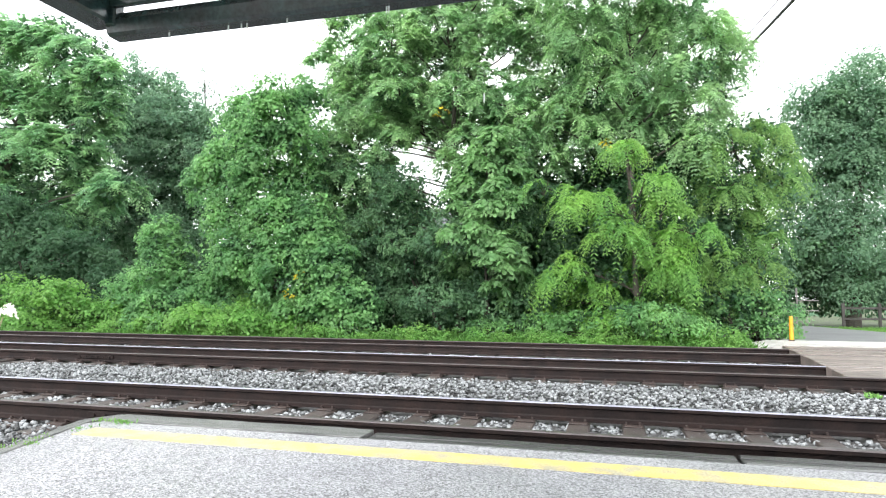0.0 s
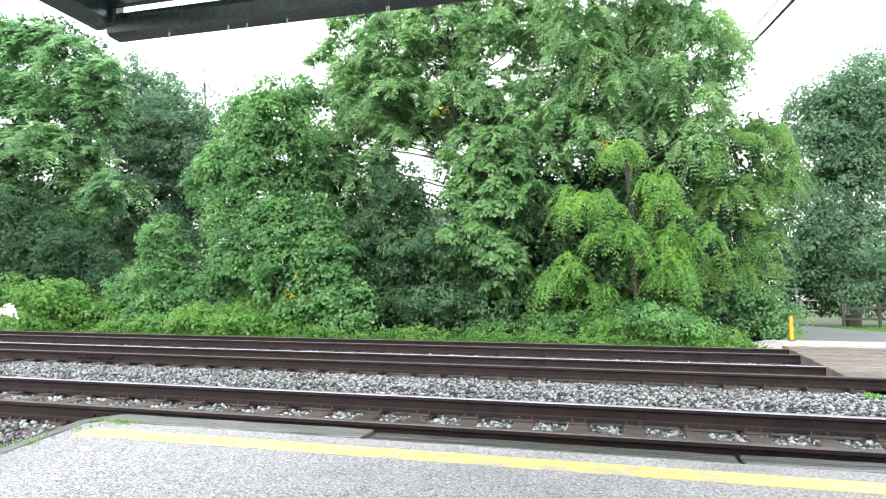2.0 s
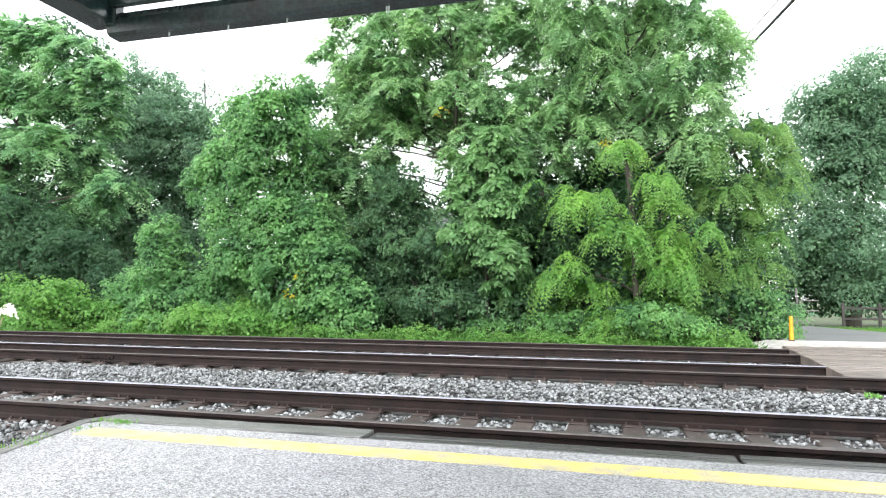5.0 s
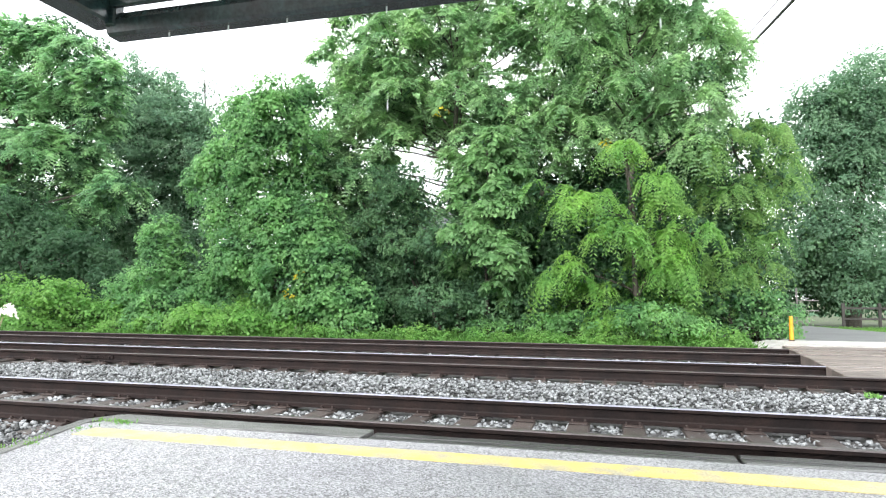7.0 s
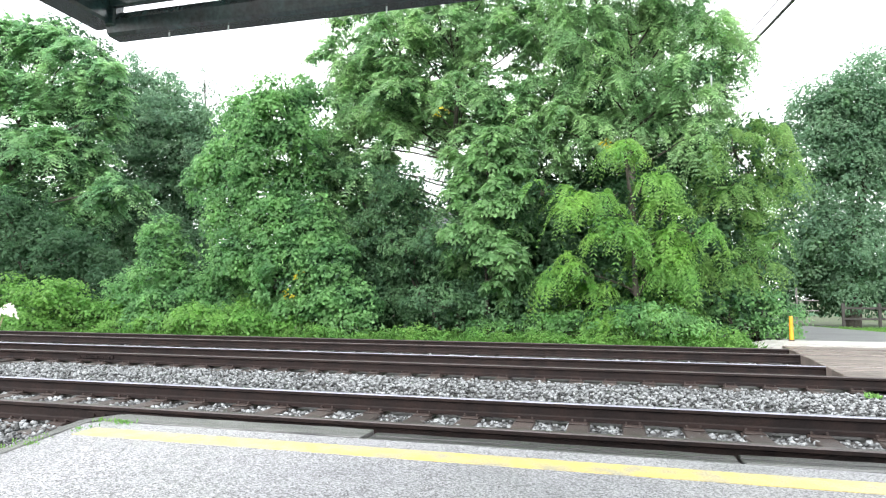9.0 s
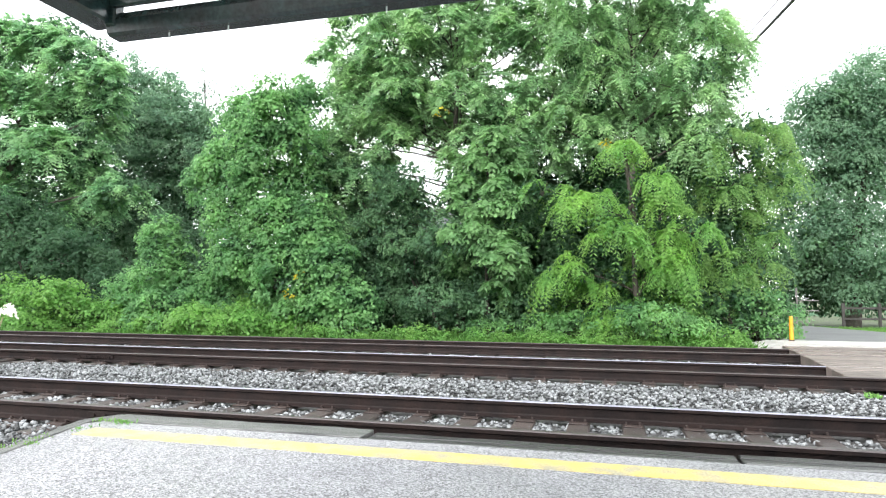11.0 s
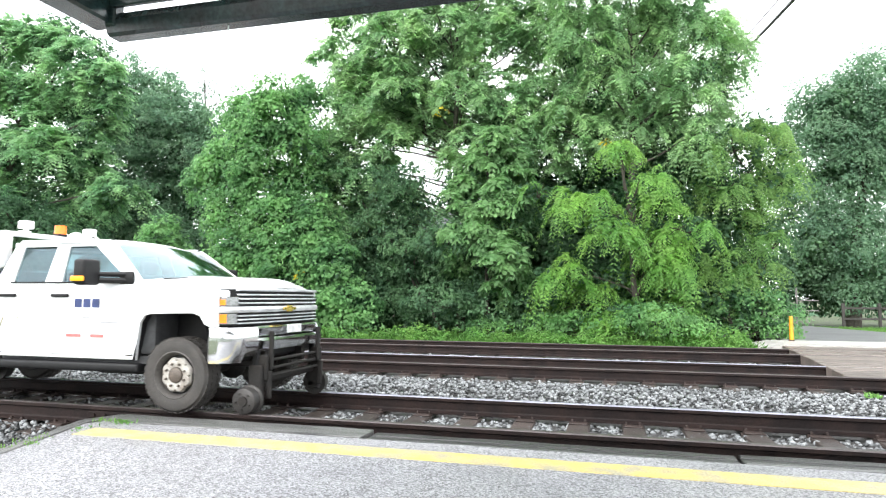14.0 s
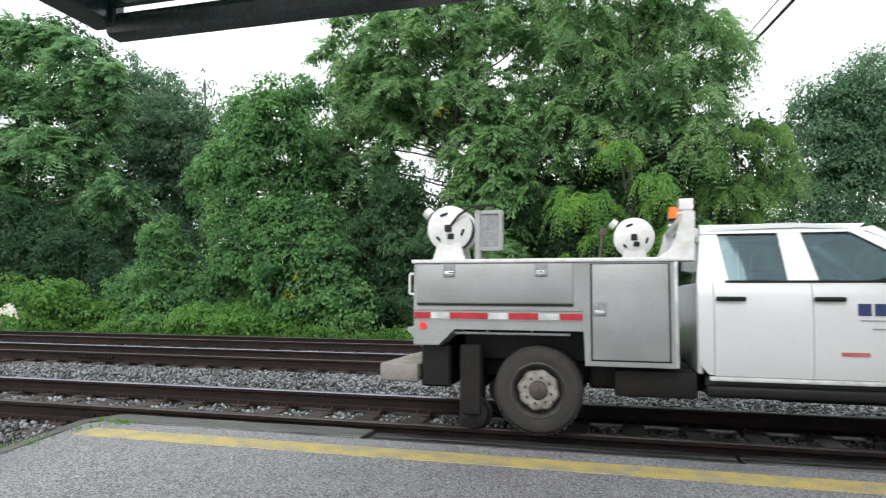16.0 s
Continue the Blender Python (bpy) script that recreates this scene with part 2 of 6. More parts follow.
def fronds(name, lobes, material, tufts=1.6, per=12, pairs=8, length=0.7, leaf=0.15, width=0.045, droop=0.8, low=-0.6):
    """A crown of feathered leaves: each tuft a parasol of fronds round a shoot's tip, arching out and down."""
    c, d = in_lobes(lobes, tufts, low=low, rough=1.2, gaps=1.2)
    n = len(c)
    big = rng.uniform(0.6, 1.25, (n, 1))
    tilt = unit(0.7 * d + np.array([0, 0, 0.9]) + rng.normal(size=(n, 3)) * 0.25)
    e1 = unit(np.cross(tilt, np.array([0.3, 1.0, 0.1])))
    e2 = np.cross(tilt, e1)
    c, d, big, tilt, e1, e2 = (np.repeat(v, per, 0) for v in (c, d, big, tilt, e1, e2))
    n *= per
    a = rng.uniform(0, 2 * math.pi, (n, 1))
    lift = rng.uniform(0.0, 0.9, (n, 1))
    go = unit(e1 * np.cos(a) + e2 * np.sin(a) + tilt * lift)
    ln = rng.uniform(0.7, 1.2, (n, 1)) * length * big
    sag = rng.uniform(0.6, 1.2, (n, 1)) * droop
    side = unit(np.cross(go, np.array([0, 0, 1.0])) + 1e-6)
    down = np.array([0, 0, -1.0])
    A, L, T, R = [], [], [], []
    for i in range(pairs):
        s = (i + 1.4) / (pairs + 0.4)
        p = c + ln * (s * go + sag * s * s * down)
        tan = unit(go + 2 * sag * s * down)
        size = leaf * (0.7 + 0.55 * math.sin(math.pi * min(1, s * 0.9))) * rng.uniform(0.75, 1.2, (n, 1))
        for sg in (-1, 1):
            ax = unit(side * sg + 0.6 * tan + down * rng.uniform(0.0, 0.55, (n, 1)))
            w = unit(tan + rng.normal(size=(n, 3)) * 0.25) * width
            mid = p + ax * size * 0.42
            A.append(p), T.append(p + ax * size), L.append(mid + w), R.append(mid - w)
    return folded(name, *[np.concatenate(v) for v in (A, L, T, R)], material)


def leaves(name, lobes, material, density=90, size=0.09, wide=0.75, hang=0.5, low=-0.8, shell=0.7, clump=26, rough=1.3, gaps=0.7, dome=3.0):
    """Broad leaves shingled over many small domes that stand out of rounded masses, tips hanging, hollows between."""
    c, d = in_lobes(lobes, density / clump, shell=shell, low=low, rough=rough, gaps=gaps)
    n = len(c)
    rad = rng.uniform(0.55, 1.45, (n, 1)) * size * dome
    face = unit(0.75 * d + np.array([0, 0, 0.75]) + rng.normal(size=(n, 3)) * 0.3)
    c, rad, face = (np.repeat(v, clump, 0) for v in (c, rad, face))
    n *= clump
    u = unit(face + 0.85 * sphere_dirs(n))
    p = c + u * rad * rng.uniform(0.7, 1.1, (n, 1)) * np.array([1, 1, 0.8])
    nrm = unit(u + np.array([0, 0, 0.25]) + rng.normal(size=(n, 3)) * 0.35)
    ax = u * 0.5 + rng.normal(size=(n, 3)) * 0.5 + np.array([0, 0, -hang - 0.3])
    ax = unit(ax - nrm * np.sum(ax * nrm, 1, keepdims=True) * 0.8)
    sd = unit(np.cross(nrm, ax))
    s = rng.uniform(0.6, 1.3, (n, 1)) * size
    fold = nrm * s * 0.14
    return folded(name, p, p + ax * s * 0.42 + sd * s * wide * 0.5 - fold, p + ax * s, p + ax * s * 0.42 - sd * s * wide * 0.5 - fold, material)


def strands(lobes, per, length):
    """Streamers of creeper hanging over the skins of the masses: narrow upright masses."""
    out = []
    for x, y, z, r, rz in lobes:
        for d in sphere_dirs(per):
            d[1] = -abs(d[1])
            w = rng.uniform(0.10, 0.22)
            h = rng.uniform(0.4, 1.0) * length
            out.append((x + d[0] * r * 0.95, y + d[1] * r * 0.9, z + d[2] * rz * 0.9 - h * 0.3, w, h))
    return out


def sprays(lobes, per, size):
    """Small leafy clumps that stand out of the masses and break their outline."""
    out = []
    for x, y, z, r, rz in lobes:
        for d in sphere_dirs(per):
            k, s = rng.uniform(0.95, 1.22), rng.uniform(0.6, 1.3) * size
            out.append((x + d[0] * r * k, y + d[1] * r * 0.9 * k, z + d[2] * rz * k, s, s * rng.uniform(0.7, 1.1)))
    return out


def limb(bm, a, b, r0, r1, bend=0.25, steps=5, n=7):
    """A tapered, crooked branch from a to b: one closed tube."""
    a, b = Vector(a), Vector(b)
    k = (b - a).length * bend
    q = (b - a).to_track_quat("Z", "Y")
    last = None
    for i in range(steps + 1):
        s = i / steps
        wob = Vector((math.sin(s * 5 + a.x * 3), math.cos(s * 4 + b.z * 2), 0)) * k * s * (1 - s)
        p, r = a.lerp(b, s) + wob, r0 + (r1 - r0) * s
        now = [bm.verts.new(p + q @ Vector((r * math.cos(6.2832 * j / n), r * math.sin(6.2832 * j / n), 0))) for j in range(n)]
        if last:
            for j in range(n):
                bm.faces.new((last[j], last[(j + 1) % n], now[(j + 1) % n], now[j]))
        else:
            bm.faces.new(now[::-1])
        last = now
    bm.faces.new(last)
    return bm


def tree(label, at, lobes, build, trunk_r=0.22, fork=0.45, category="tree", name="tree", inner=None):
    """A tree at its foot: trunk, limbs to its foliage masses, and the crown. Lobes are given in the place's metres."""
    x0, y0, z0 = at
    root = thing(name, label, category, at)
    own = [(x - x0, y - y0, z - z0, r, rz) for x, y, z, r, rz in lobes]
    top = max(own, key=lambda q: q[2])
    f = Vector((top[0] * 0.4, top[1] * 0.4, top[2] * fork))
    bm = bmesh.new()
    limb(bm, (0, 0, -0.3), f, trunk_r * 1.25, trunk_r * 0.75, 0.06, 6, 10)
    part("trunk", bm, M_BARK, root, smooth=True)
    part("leader", limb(bmesh.new(), f, (top[0], top[1], top[2] + top[4] * 0.6), trunk_r * 0.75, 0.03, 0.1, 7, 8), M_BARK, root, smooth=True)
    for q in own:
        low = f * min(1.0, max(0.45, (q[2] - q[4]) / max(f.z, 0.1)))
        if q[2] - q[4] > f.z:
            low = f.lerp(Vector(top[:3]), min(0.8, 0.75 * (q[2] - q[4] - f.z) / max(top[2] - f.z, 0.1)))
        part("limb", limb(bmesh.new(), low, (q[0], q[1], q[2] + q[4] * 0.3), trunk_r * 0.30, 0.015, 0.22, 6, 6), M_BARK, root, smooth=True)
        for k in range(3):
            w = sphere_dirs(1)[0]
            w[2] = abs(w[2]) * 0.8
            part("branch", limb(bmesh.new(), (q[0], q[1], q[2] - q[4] * 0.2), (q[0] + w[0] * q[3] * 0.9, q[1] + w[1] * q[3] * 0.9, q[2] + w[2] * q[4] * 0.85), 0.03, 0.008, 0.2, 4, 5), M_BARK, root)
    part("crown", build(own), None, root)
    # Inner leaves take a darker colour that stands in for the crown's shade.
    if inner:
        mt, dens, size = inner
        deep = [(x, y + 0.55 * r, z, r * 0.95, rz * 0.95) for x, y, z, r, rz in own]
        part("inner_foliage", leaves("inner_foliage", deep, mt, dens, size, 0.6, 0.5, shell=0.25), None, root, "inner leaves coloured dark for crown shade")
    return root


# ---- ground, tracks, platform ----
TIE_TOP = -0.185
TRACKS = (6.367, 11.525, 15.543)
HALF = 0.775          # half the distance between rail centres
PLAT = -0.02


def ground():
    """One sheet to the horizon: shallow under the tracks, rising gently under the trees."""
    xs = np.concatenate([[-900, -300, -120], np.linspace(-60, 60, 61), [120, 300, 900]])
    ys = np.concatenate([[-900, -200, -60, -20, -5, 3.5, 16.2, 17.4], np.linspace(18.2, 60, 30), [90, 200, 500, 1500]])
    verts, faces = [], []
    for y in ys:
        for x in xs:
            z = -0.33
            if y > 17:
                z = -0.30 + 0.10 * noise.noise((x * 0.35, y * 0.35, 0)) * min(1, (y - 17) / 3)
            verts.append((x, y, z))
    w = len(xs)
    for j in range(len(ys) - 1):
        for i in range(w - 1):
            a = j * w + i
            faces.append((a, a + 1, a + 1 + w, a + w))
    tagged(new("ground", mesh_of("ground", verts, faces, [M_SOIL], True)), "damp weedy soil round the railway tracks", "ground", kind="structure")


ground()
bm = bmesh.new()
prism(bm, [(-80, -0.4), (80, -0.4), (80, -0.235), (-80, -0.235)], 4.6, 17.0)
tagged(part("ballast_bed", bm, M_BED), "compacted grey gravel bed under three tracks", "ballast bed", kind="structure")


def rail_section(r=0.0):
    h, f, w = 0.0375, 0.075, 0.009
    return [(-f, -0.185), (f, -0.185), (f, -0.172), (w + 0.01, -0.155), (w, -0.14), (w, -0.055), (h, -0.042), (h, -0.010),
            (h - 0.010, 0.0), (-h + 0.010, 0.0), (-h, -0.010), (-h, -0.042), (-w, -0.055), (-w, -0.14), (-w - 0.01, -0.155), (-f, -0.172)]


def rail_mesh(name, head):
    sec = rail_section()
    n, ends = len(sec), (-75.0, 75.0)
    verts = [(x, y, z) for x in ends for y, z in sec]
    faces = [(i, (i + 1) % n, n + (i + 1) % n, n + i) for i in range(n)] + [tuple(range(n))[::-1], tuple(range(n, 2 * n))]
    me = mesh_of(name, verts, faces, [M_RAIL, head])
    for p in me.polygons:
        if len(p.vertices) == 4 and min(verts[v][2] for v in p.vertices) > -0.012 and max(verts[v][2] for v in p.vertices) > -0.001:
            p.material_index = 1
    return me


RAIL_BRIGHT, RAIL_DULL = rail_mesh("rail_bright", M_HEAD), rail_mesh("rail_dull", M_HEAD_DULL)


def tie_mesh(seed):
    b = bmesh.new()
    box(b, -0.115, 0.115, -1.29, 1.29, -0.17, 0.0, 0.012)
    r = random.Random(seed)
    for v in b.verts:
        v.co.x += r.uniform(-0.006, 0.006)
        v.co.z += r.uniform(-0.006, 0.004)
    me = bpy.data.meshes.new("tie")
    b.to_mesh(me)
    b.free()
    me.materials.append(M_TIE)
    return me


TIES = [tie_mesh(s) for s in range(5)]
b = bmesh.new()
box(b, -0.10, 0.10, -0.19, 0.19, 0.0, 0.016, 0.004)
for sx in (-0.07, 0.07):
    for sy in (-0.095, 0.095):
        box(b, sx - 0.012, sx + 0.012, sy - 0.014, sy + 0.014, 0.01, 0.045, 0.004)
PLATE = bpy.data.meshes.new("tie_plate")
b.to_mesh(PLATE)
b.free()
PLATE.materials.append(M_PLATE)
b = bmesh.new()
box(b, -0.45, 0.45, -0.032, -0.012, -0.13, -0.06, 0.006)
for k in range(6):
    rod(b, (-0.36 + 0.144 * k, -0.055, -0.095), (-0.36 + 0.144 * k, -0.02, -0.095), 0.018, n=6)
JOINT = bpy.data.meshes.new("joint_bar")
b.to_mesh(JOINT)
b.free()
JOINT.materials.append(M_RAIL)
rnd = random.Random(3)
for k, yc in enumerate(TRACKS):
    track = thing("track_%d" % (k + 1), "wet rusty steel rails spiked to dark wooden ties", "railway track", (0, yc, 0), kind="structure")
    for side in (-1, 1):
        # Only the far rails of the nearer two tracks carry the coloured-in sheen.
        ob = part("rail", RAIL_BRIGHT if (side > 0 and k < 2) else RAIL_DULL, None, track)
        ob.location = (0, side * HALF, 0)
    if k < 2:
        jb = part("joint_bar", JOINT, None, track)
        jb.location = (-10.2 if k else -4.9, -HALF, 0)
    reach = (-17, 8) if k == 0 else (-26, 12) if k == 1 else (-34, 16)
    n = int((reach[1] - reach[0]) / 0.585)
    for i in range(n):
        x = reach[0] + (i + 0.45) * 0.585 + rnd.uniform(-0.025, 0.025)
        t = part("tie", TIES[rnd.randrange(5)], None, track)
        t.location = (x, rnd.uniform(-0.06, 0.06), TIE_TOP - 0.012)
        t.rotation_euler = (0, 0, rnd.uniform(-0.015, 0.015))
        if k < 2:
            for side in (-1, 1):
                p = part("tie_plate", PLATE, None, track)
                p.location = (x, side * HALF, TIE_TOP - 0.012)


def stones(name, spots, size, label):
    """Broken stones, each a crooked lump of its own."""
    base = bmesh.new()
    bmesh.ops.create_icosphere(base, subdivisions=1, radius=1.0)
    bv = np.array([v.co[:] for v in base.verts])
    bf = np.array([[v.index for v in f.verts] for f in base.faces])
    base.free()
    n = len(spots)
    sc = rng.uniform(0.55, 1.25, (n, 1, 1)) * size * rng.uniform(0.7, 1.25, (n, 1, 3)) * np.array([1, 1, 0.8])
    jit = rng.uniform(0.6, 1.25, (n, len(bv), 1))
    a = rng.uniform(0, 6.283, n)
    tilt = rng.uniform(-0.7, 0.7, n)
    co = bv[None] * jit * sc
    ca, sa, ct, st = np.cos(a)[:, None], np.sin(a)[:, None], np.cos(tilt)[:, None], np.sin(tilt)[:, None]
    y, z = co[..., 1] * ct - co[..., 2] * st, co[..., 1] * st + co[..., 2] * ct
    x = co[..., 0]
    co = np.stack([x * ca - y * sa, x * sa + y * ca, z], -1) + spots[:, None]
    me = bpy.data.meshes.new(name)
    nv = len(bv)
    me.vertices.add(n * nv)
    me.vertices.foreach_set("co", co.astype(np.float32).ravel())
    idx = (np.arange(n)[:, None, None] * nv + bf[None]).astype(np.int32)
    me.loops.add(idx.size)
    me.loops.foreach_set("vertex_index", idx.ravel())
    me.polygons.add(n * len(bf))
    me.polygons.foreach_set("loop_start", np.arange(0, idx.size, 3, dtype=np.int32))
    me.materials.append(M_STONE)
    me.update(calc_edges=True)
    tagged(new(name, me), label, "gravel", kind="stuff")


def scatter(n, x0, x1, y0, y1, z0, z1):
    return np.stack([rng.uniform(x0, x1, n), rng.uniform(y0, y1, n), rng.uniform(z0, z1, n)], 1)


# between near and middle track the stones heap up over the tie ends
sp = scatter(16000, -11.5, 4.9, 7.30, 10.42, -0.23, -0.20)
hump = np.clip(1 - np.abs(sp[:, 1] - 8.85) / 1.35, 0, 1)
sp[:, 2] += 0.045 * hump + 0.02 * np.sin(sp[:, 0] * 1.3) * hump
stones("ballast_stones", sp, 0.027, "wet pale grey broken stone ballast between tracks")
stones("ballast_stones", scatter(7500, -11, 4.0, 5.64, 7.10, -0.252, -0.222), 0.034, "wet grey broken stone ballast between wooden ties")
stones("ballast_stones", scatter(6000, -10, -4.3, 3.2, 5.5, -0.24, -0.19), 0.029, "wet pale broken stone ballast beside platform end")
stones("ballast_stones", scatter(2600, -18, 4, 12.5, 14.6, -0.235, -0.20), 0.040, "wet grey broken stone ballast between far tracks")

# platform

def platform():
    top = [(-4.05, -3.5), (-4.42, 3.55), (-4.72, 4.72), (-4.62, 4.965), (14, 4.965), (14, -3.5)]
    b = bmesh.new()
    lo = [b.verts.new((x, y, -0.4)) for x, y in top]
    hi = [b.verts.new((x, y, PLAT)) for x, y in top]
    b.faces.new(hi)
    for i in range(len(top)):
        j = (i + 1) % len(top)
        b.faces.new((lo[i], lo[j], hi[j], hi[i]))
    p = part("platform", b, M_ASPHALT)
    tagged(p, "wet speckled grey asphalt station platform", "platform", kind="structure")
    b = bmesh.new()
    box(b, -4.42, 14, 4.43, 4.70, PLAT - 0.02, PLAT + 0.005, 0.002)
    tagged(part("platform_line", b, M_YELLOW), "worn yellow safety line painted along platform edge", "safety line", kind="structure")
    edge = thing("platform_edge", "weathered grey timber edging along platform", "timber edging", kind="structure")

    def sleeper(x0, x1, y0, y1, top_z, m):
        b = bmesh.new()
        box(b, x0, x1, y0, y1, -0.36, top_z, 0.012, 2)
        bmesh.ops.subdivide_edges(b, edges=[e for e in b.edges if abs(e.verts[0].co.x - e.verts[1].co.x) > 1], cuts=14)
        for v in b.verts:
            v.co.z += 0.006 * noise.noise((v.co.x * 3, v.co.y * 9, 1))
            v.co.y += 0.008 * noise.noise((v.co.x * 2, 4, v.co.z))
        return part("timber", b, m, edge)

    sleeper(-4.62, -2.02, 4.975, 5.29, PLAT + 0.012, M_TIMBER)
    for xa, xb, dz in ((-2.0, 0.9, -0.012), (0.92, 3.6, -0.004), (3.62, 8, 0.0)):
        sleeper(xa, xb, 4.985, 5.055, PLAT + dz + 0.004, M_TIMBER)
        sleeper(xa, xb, 5.062, 5.17, PLAT + dz - 0.006, M_DARKTIMBER)
        sleeper(xa, xb, 5.178, 5.30, PLAT + dz - 0.002, M_DARKTIMBER)
    t = sleeper(0, 1.45, -0.06, 0.06, PLAT + 0.01, M_TIMBER)
    t.matrix_basis = Matrix.Translation((-4.36, 3.55, 0)) @ pose(0, 0, 0, 0, 0, 106)
    t = sleeper(0, 3.6, -0.06, 0.06, PLAT + 0.005, M_DARKTIMBER)
    t.matrix_basis = Matrix.Translation((-4.12, -0.05, 0)) @ pose(0, 0, 0, 0, 0, 93.8)
    t = sleeper(0, 0.36, -0.06, 0.06, PLAT + 0.012, M_TIMBER)
    t.matrix_basis = Matrix.Translation((-4.76, 4.93, 0)) @ pose(0, 0, 0, 0, 0, 64)


platform()


def tuft(name, spots, height, blades, material, label, category, spread=0.08, wide=0.008, lean=0.6):
    n = len(spots) * blades
    p = np.repeat(spots, blades, 0) + rng.normal(size=(n, 3)) * np.array([spread, spread, 0])
    a = rng.uniform(0, 6.283, n)
    d = np.stack([np.cos(a), np.sin(a), np.zeros(n)], 1)
    h = rng.uniform(0.4, 1.2, (n, 1)) * height
    mid = p + np.array([0, 0, 1.0]) * h * 0.6 + d * h * lean * 0.25
    tip = p + np.array([0, 0, 1.0]) * h + d * h * lean
    sd = np.stack([-d[:, 1], d[:, 0], np.zeros(n)], 1) * wide
    me = folded(name, p, mid + sd, tip, mid - sd, material)
    return tagged(new(name, me), label, category, kind="stuff")


sp = np.concatenate([scatter(16, -4.62, -4.2, 4.90, 4.97, PLAT, PLAT), scatter(14, -4.62, -4.42, 3.9, 4.7, PLAT - 0.02, PLAT)])
tuft("weeds", sp, 0.04, 5, L_GRASS, "small green weeds along platform corner", "weeds", 0.03, 0.006)


tuft("track_weeds", scatter(6, 3.35, 3.6, 9.8, 10.05, -0.2, -0.18), 0.07, 5, L_GRASS, "yellowish weeds beside the crossing", "weeds", 0.05, 0.02)


# ---- grade crossing, road, post ----
def edge_x(y):
    return 3.28 + (y - 9.33) * 0.106


def crossing():
    c = thing("grade_crossing", "wet brown timber plank level crossing over tracks", "level crossing", kind="structure")
    bands = [(9.35, TRACKS[1] - HALF - 0.09, 5), (TRACKS[1] - HALF + 0.09, TRACKS[1] + HALF - 0.09, 6),
             (TRACKS[1] + HALF + 0.09, TRACKS[2] - HALF - 0.09, 8), (TRACKS[2] - HALF + 0.09, TRACKS[2] + HALF - 0.09, 6),
             (TRACKS[2] + HALF + 0.09, 17.3, 4)]
    for y0, y1, n in bands:
        w = (y1 - y0) / n
        for i in range(n):
            ya, yb = y0 + i * w + 0.004, y0 + (i + 1) * w - 0.004
            for xa, xb in ((edge_x(ya) + (0.75 if y1 < 11 else 0), 8.0), (8.01, 14.0)):
                b = bmesh.new()
                box(b, xa, xb, ya, yb, -0.2, 0.004 + rnd.uniform(-0.008, 0.008), 0.008)
                part("plank", b, M_PLANK, c)
    b = bmesh.new()
    prism(b, [(3.55, -0.3), (14, -0.3), (14, 0.035), (4.2, 0.035), (3.6, -0.08)], 17.31, 19.2)
    tagged(part("crossing_apron", b, M_CONCRETE), "pale concrete apron beside level crossing", "apron", kind="structure")


crossing()
verts, faces = [], []
for i in range(25):
    y = 19.2 + i * 0.8
    left = 4.6 + 0.35 * math.sin((y - 19.2) * 0.25) - max(0, y - 25) ** 1.6 * 0.16
    right = 12.5 - (y - 19.2) * 0.56 if y < 25 else 9.25 - (y - 25) * 0.23 - max(0, y - 29) ** 1.6 * 0.18
    verts += [(left, y, 0.03), (right, y, 0.03), (left, y, -0.5), (right, y, -0.5)]
    if i:
        k = 4 * i
        faces += [(k - 4, k - 3, k + 1, k), (k - 2, k - 4, k, k + 2), (k - 3, k - 1, k + 3, k + 1)]
tagged(new("road", mesh_of("road", verts, faces, [M_ROAD])), "wet grey asphalt road curving away behind trees", "road", kind="structure")

b = bmesh.new()
rod(b, (0, 0, 0), (0, 0, 0.62), 0.055, 0.05, 12)
bmesh.ops.create_uvsphere(b, u_segments=12, v_segments=6, radius=0.05, matrix=Matrix.Translation((0, 0, 0.62)))
post = thing("marker_post", "slim orange plastic marker post beside crossing", "marker post", (4.72, 18.9, 0.035))
part("shaft", b, M_POST, post, smooth=True)
b = bmesh.new()
rod(b, (0, 0, 0.0), (0, 0, 0.03), 0.08, 0.07, 12)
part("base", b, M_WIRE, post)


